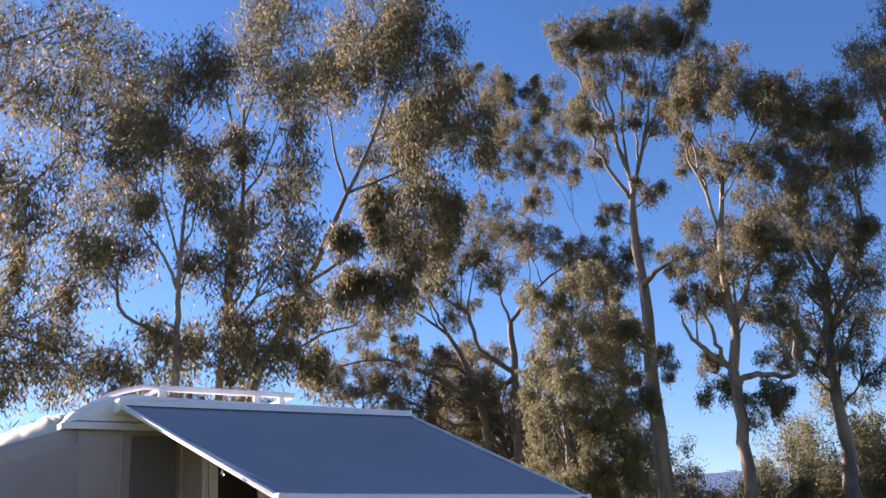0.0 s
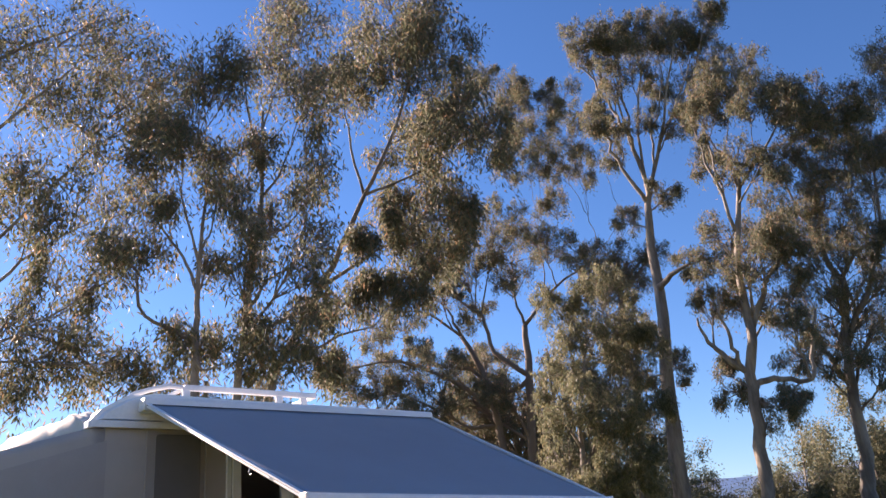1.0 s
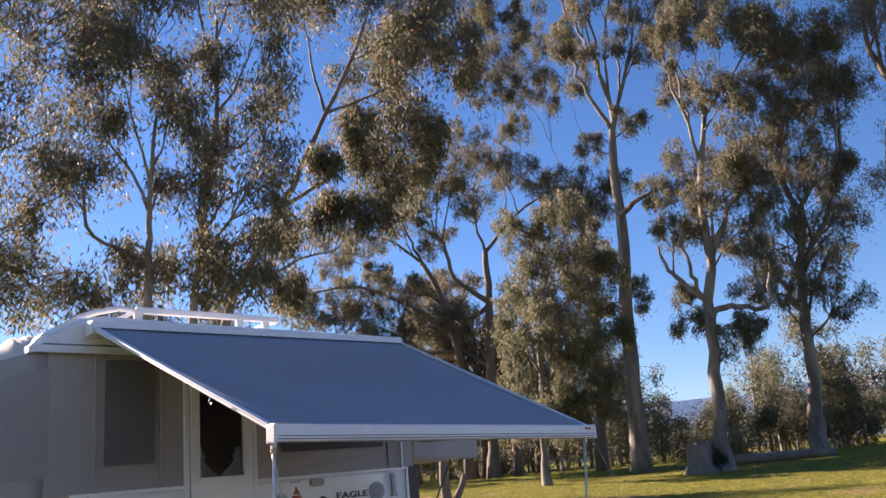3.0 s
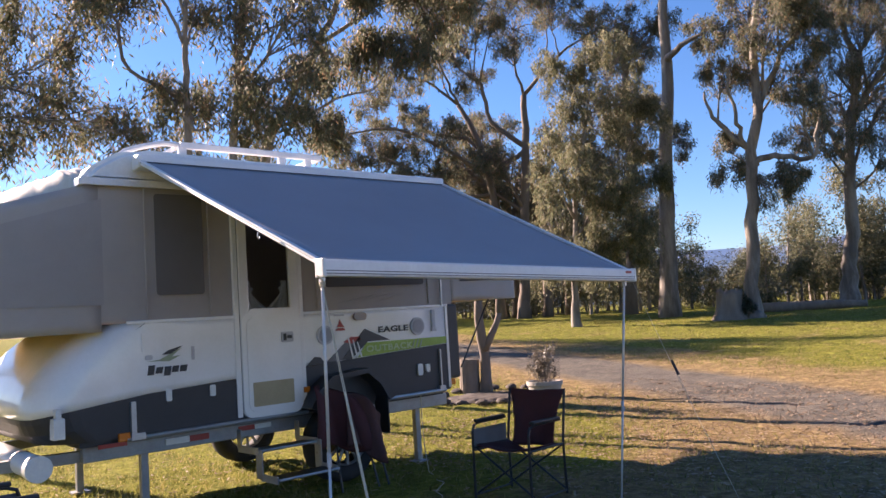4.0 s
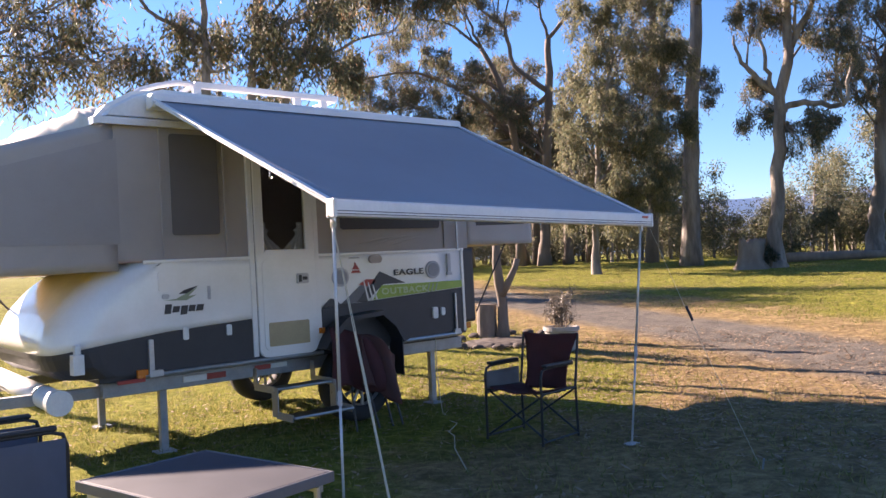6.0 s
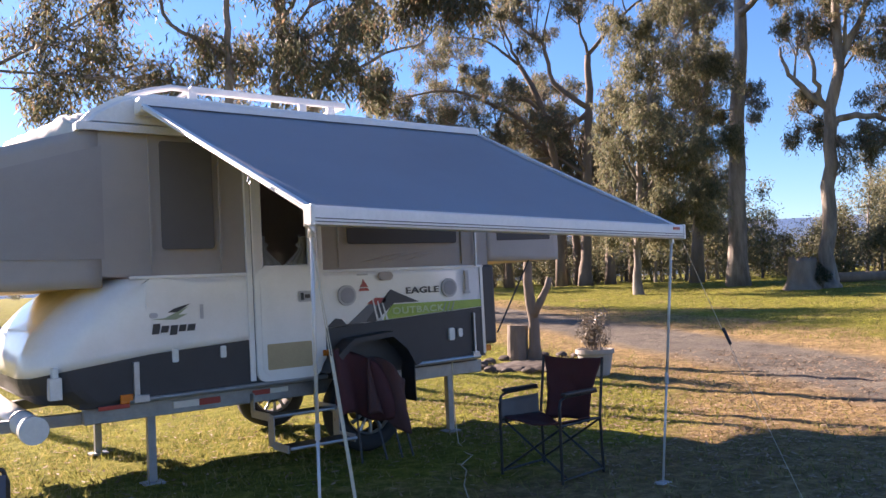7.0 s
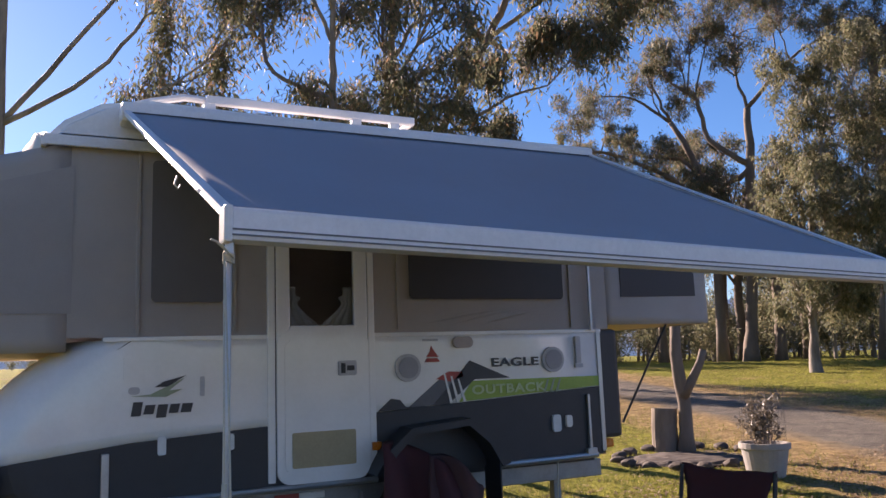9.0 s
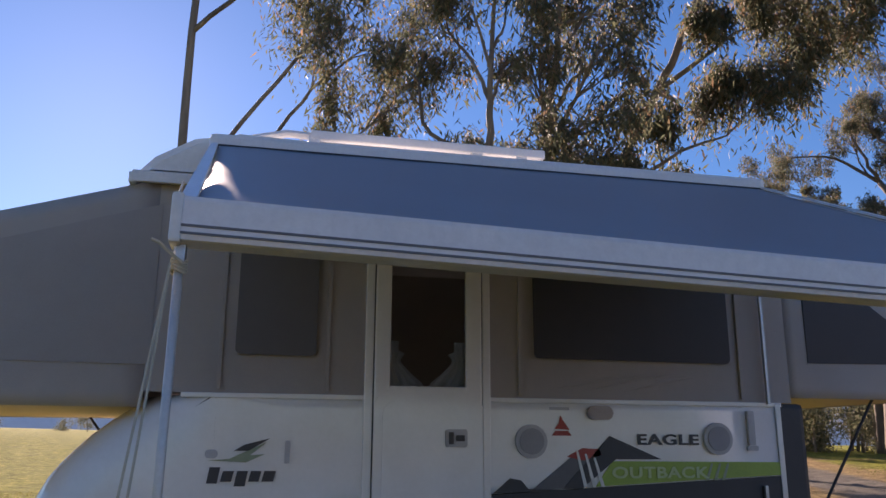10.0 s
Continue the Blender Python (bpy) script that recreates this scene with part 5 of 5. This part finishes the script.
def camp_chair(m, cloth_material, label, side_cloth=False):
    """A folding director's chair; its front looks along -y."""
    chair = thing("camp_chair", m, label, "chair", "folding camp chairs")
    part("seat", sling(lambda p, q: ((p - 0.5) * 0.5, -0.24 + 0.44 * q, 0.45 - 0.085 * math.sin(math.pi * p) * (0.35 + 0.65 * q) - 0.02 * q), 0.012, 1.0), cloth_material, chair)
    part("backrest", sling(lambda p, q: ((p - 0.5) * (0.42 + 0.14 * q ** 1.5 - 0.05 * math.sin(math.pi * q)), 0.19 + 0.11 * q + 0.07 * math.sin(math.pi * p) * (1.1 - q), 0.39 + 0.5 * q - 0.02 * math.sin(math.pi * p) * q), 0.014, 4.0), cloth_material, chair)
    for s in (-1, 1):
        x = 0.275 * s
        frame_line = [(x, -0.25, 0.0), (x, -0.25, 0.56), (x, -0.23, 0.62), (x, -0.17, 0.64), (x, 0.2, 0.64)]
        part("side_frame", tubes([frame_line], 0.011), DARKSTEEL, chair)
        part("back_leg", tubes([[(x, 0.25, 0.0), (x, 0.235, 0.45), (x, 0.3, 0.89)]], 0.011), DARKSTEEL, chair)
        part("side_rail", tubes([[(x, -0.25, 0.43), (x, 0.24, 0.43)]], 0.01), DARKSTEEL, chair)
        part("foot_rail", tubes([[(x, -0.25, 0.03), (x, 0.25, 0.03)]], 0.009), DARKSTEEL, chair)
        part("armrest", boxes(((x - 0.025, -0.2, 0.645), (x + 0.025, 0.18, 0.672)), bevel=0.01), DARKSTEEL, chair)
        if side_cloth:
            part("side_panel", cloth((x + 0.012 * s, -0.24, 0.2), (0, 0.47, 0), (0, 0, 0.4), 10, 8, 0.02, 0.008, 7.0), cloth_material, chair)
        elif s < 0:
            part("side_panel", cloth((x, -0.235, 0.4), (0, 0.44, 0), (0, 0, 0.19), 10, 6, 0.02, 0.006, 7.0), CHAIRSIDE, chair, "thin grey side panel")
    for y in (-0.22, 0.22):
        part("cross_brace", tubes([[(-0.275, y, 0.04), (0.275, y, 0.42)]], 0.009), DARKSTEEL, chair)
        part("cross_brace", tubes([[(0.275, y + 0.02, 0.04), (-0.275, y + 0.02, 0.42)]], 0.009), DARKSTEEL, chair)
    return chair


camp_chair(pose(1.56, -1.68, 0.0, 0, 0, -82) @ Matrix.Diagonal((1.0, 1.0, 0.93, 1.0)), MAROON, "dark maroon folding camp chair on the shaded grass")
camp_chair(pose(-2.27, -1.5, 0.0, 0, 0, 90), NAVY, "grey-blue folding camp chair with fabric sides", True)

folded = thing("folded_chair", pose(0.95, -0.36, 0.0, -14, 0, -8), "maroon camp chair folded and leaning on the wheel", "chair", "folding camp chairs")
part("fabric", sling(lambda p, q: (-0.43 + 0.56 * p + 0.04 * q, -0.06 - 0.06 * math.sin(9 * p + 2 * q) - 0.05 * math.sin(math.pi * q), 0.36 + 0.55 * q - 0.14 * p * q + 0.05 * math.sin(6 * p)), 0.035, 3.0), MAROON, folded)
part("fabric", sling(lambda p, q: (-0.16 + 0.34 * p + 0.05 * q * q, -0.13 - 0.05 * math.sin(8 * p + 3 * q), 0.36 + 0.46 * q - 0.14 * p + 0.05 * math.sin(5 * p)), 0.03, 6.3), FADED, folded, "faded brown-maroon fabric fold")
for x0, x1 in ((-0.2, -0.22), (-0.08, 0.0), (0.06, 0.14), (0.16, 0.24)):
    part("leg", tubes([[(x0, 0.02, 0.72), (x1, -0.02, 0.0)]], 0.01), DARKSTEEL, folded)

table = thing("camp_table", pose(-2.02, -3.53, 0.0, 0, 0, 13), "low blue-grey folding camp table in the awning's shade", "table")
part("tabletop", boxes(((-0.268, -0.36, 0.672), (0.268, 0.36, 0.70)), bevel=0.01), TABLETOP, table)
part("edge_trim", boxes(((-0.277, -0.37, 0.664), (-0.266, 0.37, 0.701)), ((-0.266, 0.358, 0.664), (0.266, 0.369, 0.701)), ((-0.266, -0.369, 0.664), (0.266, -0.358, 0.701)), ((0.266, -0.37, 0.664), (0.277, 0.37, 0.701)), bevel=0.003), MIDGREY, table)
part("under_rail", boxes(((-0.25, -0.34, 0.63), (-0.23, 0.34, 0.665)), ((0.23, -0.34, 0.63), (0.25, 0.34, 0.665)), bevel=0.003), ALLOY, table)
for x in (-0.24, 0.24):
    for y in (-0.33, 0.33):
        part("leg", tubes([[(x, y, 0.0), (x * 0.95, y, 0.65)]], 0.013), ALLOY, table)

cable = thing("power_cable", pose(1.95, -0.02, 0.0), "pale power cord hanging from the camper to the grass", "cable")
part("cord", tubes([[(0.0, 0.03, 0.72), (-0.05, -0.03, 0.45), (-0.12, -0.14, 0.2), (-0.2, -0.28, 0.02), (-0.26, -0.42, 0.01), (-0.38, -0.52, 0.01), (-0.42, -0.75, 0.01), (-0.72, -0.98, 0.01), (-0.8, -1.15, 0.01), (-1.1, -1.5, 0.01), (-1.5, -2.1, 0.01)]], 0.005, 6), ROPE, cable)


# ---- garden bed behind the camper ----
def log_shape(bm, points, radii, sides=14, seed=0):
    tube(bm, points, radii, sides)
    for v in bm.verts:
        v.co += Vector((noise.noise(v.co * 6 + Vector((seed, 0, 0))), noise.noise(v.co * 6 + Vector((0, seed, 9))), 0)) * 0.02
    return bm


GX, GY = 6.5, 3.75
GZ = float(height(GX, GY))
snag = thing("cut_tree", pose(GX, GY, GZ), "bare forked tree trunk cut off short", "tree stump")
bm = log_shape(bmesh.new(), [(0, 0, -0.1), (0.03, 0, 0.25), (0.04, 0.01, 0.6), (0.0, 0.02, 0.95), (-0.07, 0, 1.3), (-0.03, 0.02, 1.6), (-0.02, 0, 2.0)], [0.15, 0.1, 0.088, 0.082, 0.072, 0.066, 0.062], 14, 1)
part("trunk", bm, DARKBARK, snag, smooth=True)
bm = log_shape(bmesh.new(), [(0.0, 0.0, 0.72), (0.1, -0.08, 0.95), (0.2, -0.17, 1.2), (0.23, -0.2, 1.36)], [0.072, 0.066, 0.058, 0.05], 12, 4)
part("cut_limb", bm, DARKBARK, snag, smooth=True)
drum = thing("log_round", pose(GX - 0.12, GY + 0.25, GZ), "upright sawn log round beside the cut tree", "log")
bm = log_shape(bmesh.new(), [(0, 0, -0.05), (0, 0, 0.15), (0, 0, 0.35), (0.01, 0, 0.58)], [0.19, 0.175, 0.17, 0.168], 16, 8)
part("log", bm, OLDWOOD, drum, smooth=False)
rng = random.Random(21)
for k in range(16):
    a = 2 * math.pi * k / 16
    x, y = GX - 0.3 + 0.95 * math.cos(a), GY - 0.35 + 0.75 * math.sin(a)
    bm = bmesh.new()
    bmesh.ops.create_icosphere(bm, subdivisions=2, radius=0.1)
    for v in bm.verts:
        v.co *= 1 + 0.35 * noise.noise(v.co * 9 + Vector((k * 3.1, 0, 0)))
        v.co.z *= 0.6
    ob = part("garden_stone", bm, STONE)
    ob.matrix_world = pose(x, y, float(height(x, y)) + 0.03, 0, 0, rng.uniform(0, 360))
    tagged(ob, "rough brown stone edging the garden bed", "stone", "garden bed edging")
bm = bmesh.new()
bmesh.ops.create_icosphere(bm, subdivisions=4, radius=1.0)
for v in bm.verts:
    v.co = Vector((v.co.x * 0.9, v.co.y * 0.7, v.co.z * 0.07 + 0.03 * noise.noise(v.co * 7)))
mulch = part("mulch_bed", bm, STONE)
mulch.matrix_world = pose(GX - 0.3, GY - 0.35, float(height(GX - 0.3, GY - 0.35)) - 0.02)
tagged(mulch, "low mound of dark bark mulch", "mulch", kind="stuff")

PX, PY = 5.95, 1.9
PZ = float(height(PX, PY))
pot = thing("potted_plant", pose(PX, PY, PZ), "twiggy shrub in a pale concrete pot on the grass", "plant")
bm = bmesh.new()
prof = [(0.17, 0.0), (0.2, 0.02), (0.25, 0.31), (0.275, 0.32), (0.275, 0.38), (0.245, 0.38), (0.23, 0.33), (0.0, 0.33)]
rings = [[bm.verts.new((r * math.cos(2 * math.pi * k / 28), r * math.sin(2 * math.pi * k / 28), z)) for k in range(28)] for r, z in prof[:-1]]
for a, b in zip(rings, rings[1:]):
    for k in range(28):
        bm.faces.new((a[k], a[(k + 1) % 28], b[(k + 1) % 28], b[k]))
bm.faces.new(rings[0][::-1])
bm.faces.new(rings[-1])
part("pot", bm, POTCLAY, pot, smooth=False)
bm = bmesh.new()
nr = np.random.default_rng(8)
tips = []
for k in range(26):
    a, r, z = nr.uniform(0, 6.28), nr.uniform(0.05, 0.27), nr.uniform(0.5, 0.95)
    line = [(0.06 * math.cos(a), 0.06 * math.sin(a), 0.3), (r * 0.6 * math.cos(a), r * 0.6 * math.sin(a), z * 0.75), (r * math.cos(a + 0.3), r * math.sin(a + 0.3), z)]
    tube(bm, line, [0.008, 0.006, 0.003], 5, False)
    for _ in range(26):
        t = nr.uniform(0.2, 1.0)
        tips.append(np.array(line[1]) * (1 - t) + np.array(line[2]) * t)
part("stems", bm, OLDWOOD, pot)
bm = bmesh.new()
for k in range(20):
    a = 2 * math.pi * k / 20
    tube(bm, [(0.235 * math.cos(a), 0.235 * math.sin(a), 0.34), (0.235 * math.cos(a), 0.235 * math.sin(a), 1.0)], 0.0009, 4, False)
for k in range(11):
    tube(bm, [(0.235 * math.cos(2 * math.pi * i / 20), 0.235 * math.sin(2 * math.pi * i / 20), 0.4 + 0.06 * k) for i in range(21)], 0.0009, 4, False)
part("wire_guard", bm, DARKSTEEL, pot, "thin wire mesh guard round the shrub")
mesh_object("leaves", leaf_mesh("leaves", np.array(tips), 0.03, 0.06, 0.025, nr, 0.0), POTLEAF, pot)

# ---- stump and log under the big gums ----
SX, SY = 22.5, 7.9
stump = thing("tree_stump", pose(SX, SY, float(height(SX, SY))), "broad weathered grey tree stump on the grass", "tree stump")
bm = bmesh.new()
N = 28
prof = [(0.74, -0.1), (0.58, 0.1), (0.5, 0.3), (0.46, 0.55), (0.44, 0.82), (0.4, 0.98), (0.28, 0.84)]
rings = []
for r, z in prof:
    rings.append([bm.verts.new(((r * (1 + 0.12 * math.sin(5 * a) * max(0.3, 1 - z)) + 0.1 * noise.noise((math.cos(a) * 3, math.sin(a) * 3, z * 4))) * math.cos(a), (r * (1 + 0.12 * math.sin(5 * a) * max(0.3, 1 - z))) * math.sin(a), z + (0.22 * noise.noise((math.cos(a) * 2.5, math.sin(a) * 2.5, 1)) if z > 0.7 else 0))) for a in (2 * math.pi * k / N for k in range(N))])
for a, b in zip(rings, rings[1:]):
    for k in range(N):
        bm.faces.new((a[k], a[(k + 1) % N], b[(k + 1) % N], b[k]))
bm.faces.new(rings[-1])
part("wood", bm, OLDWOOD, stump, smooth=True)
HX, HY = 22.62, 7.3
shrub = thing("shrub", pose(HX, HY, float(height(HX, HY))), "small dark green shrub at the foot of a gum", "shrub")
nr = np.random.default_rng(31)
bm = bmesh.new()
tips = []
for k in range(14):
    a, reach, z = nr.uniform(0, 6.28), nr.uniform(0.05, 0.3), nr.uniform(0.3, 0.8)
    line = [(0, 0, -0.03), (reach * 0.5 * math.cos(a), reach * 0.5 * math.sin(a), z * 0.6), (reach * math.cos(a), reach * math.sin(a), z)]
    tube(bm, line, [0.014, 0.01, 0.004], 5, False)
    for _ in range(70):
        f = nr.uniform(0.1, 1.0)
        tips.append(np.array(line[1]) * (1 - f) + np.array(line[2]) * f)
part("stems", bm, OLDWOOD, shrub)
mesh_object("leaves", leaf_mesh("leaves", np.array(tips), 0.06, 0.09, 0.035, nr, 0.2), SHRUBLEAF, shrub)
LX, LY = 26.3, 7.2
fallen = thing("fallen_log", pose(LX, LY, float(height(LX, LY)) + 0.13), "long grey fallen log lying on the grass", "log")
part("log", log_shape(bmesh.new(), [(-1.0, 1.5, 0.0), (-0.2, 0.3, 0.02), (0.6, -0.9, 0.03), (1.2, -1.9, 0.0)], [0.2, 0.19, 0.17, 0.13], 14, 3), OLDWOOD, fallen, smooth=True)


# ---- grass ----
def grass():
    rng = np.random.default_rng(17)
    x = rng.uniform(-6, 13, 170000)
    y = rng.uniform(-4.5, 11, 170000)
    keep = (from_track(x, y) > 1.6 + rng.uniform(-0.5, 0.9, len(x))) & (rng.uniform(0, 1, len(x)) < np.clip(1.25 - np.hypot(x + 1, y + 3) / 17, 0.12, 1) * np.where(y < -0.6, 0.4, 1.0))
    x, y = x[keep], y[keep]
    near = len(x)
    fx, fy = rng.uniform(11, 27, 60000), rng.uniform(-8, 16, 60000)
    keep = from_track(fx, fy) > 1.5 + rng.uniform(-0.4, 1.2, len(fx))
    x, y = np.concatenate([x, fx[keep]]), np.concatenate([y, fy[keep]])
    n = len(x)
    z = height(x, y) - 0.01
    a = rng.uniform(0, 2 * np.pi, n)
    tall = rng.uniform(0.025, 0.075, n)
    lean = rng.normal(0, 0.6, (n, 2)) * tall[:, None]
    tall[near:] *= 0.75
    w = np.where(np.arange(n) < near, 0.006, 0.012)[:, None]
    p = np.stack([x, y, z], -1)
    side = np.stack([np.cos(a), np.sin(a), 0 * a], -1) * w
    tip = p + np.concatenate([lean, tall[:, None]], 1)
    verts = np.stack([p - side, p + side, tip], 1).reshape(-1, 3)
    tagged(mesh_object("grass", raw_mesh("grass", verts, np.arange(3 * n).reshape(n, 3)), GRASSBLADE), "short yellow-green grass blades", "grass", kind="stuff")


grass()


def fallen_leaves():
    rng = np.random.default_rng(23)
    x = np.concatenate([rng.uniform(2.0, 9.0, 9000), rng.uniform(-4, 7, 5000)])
    y = np.concatenate([rng.uniform(-4.8, 2.5, 9000), rng.uniform(-4, 6, 5000)])
    n = len(x)
    p = np.stack([x, y, height(x, y) + 0.012], -1)
    a = rng.uniform(0, 2 * np.pi, n)
    d = np.stack([np.cos(a), np.sin(a), rng.normal(0, 0.18, n)], -1) * rng.uniform(0.04, 0.1, n)[:, None]
    w = np.stack([-np.sin(a), np.cos(a), rng.normal(0, 0.2, n)], -1) * 0.011
    verts = np.stack([p - d / 2, p + w, p + d / 2, p - w], 1).reshape(-1, 3)
    tagged(mesh_object("fallen_leaves", raw_mesh("fallen_leaves", verts, np.arange(4 * n).reshape(n, 4)), LITTER), "dry brown gum leaves lying on the ground", "leaves", kind="stuff")


LITTER = leaf_material("dry_leaf", [(0.0, (0.14, 0.085, 0.05)), (0.5, (0.26, 0.17, 0.1)), (1.0, (0.4, 0.3, 0.2))], 0.15, 0.7)
fallen_leaves()
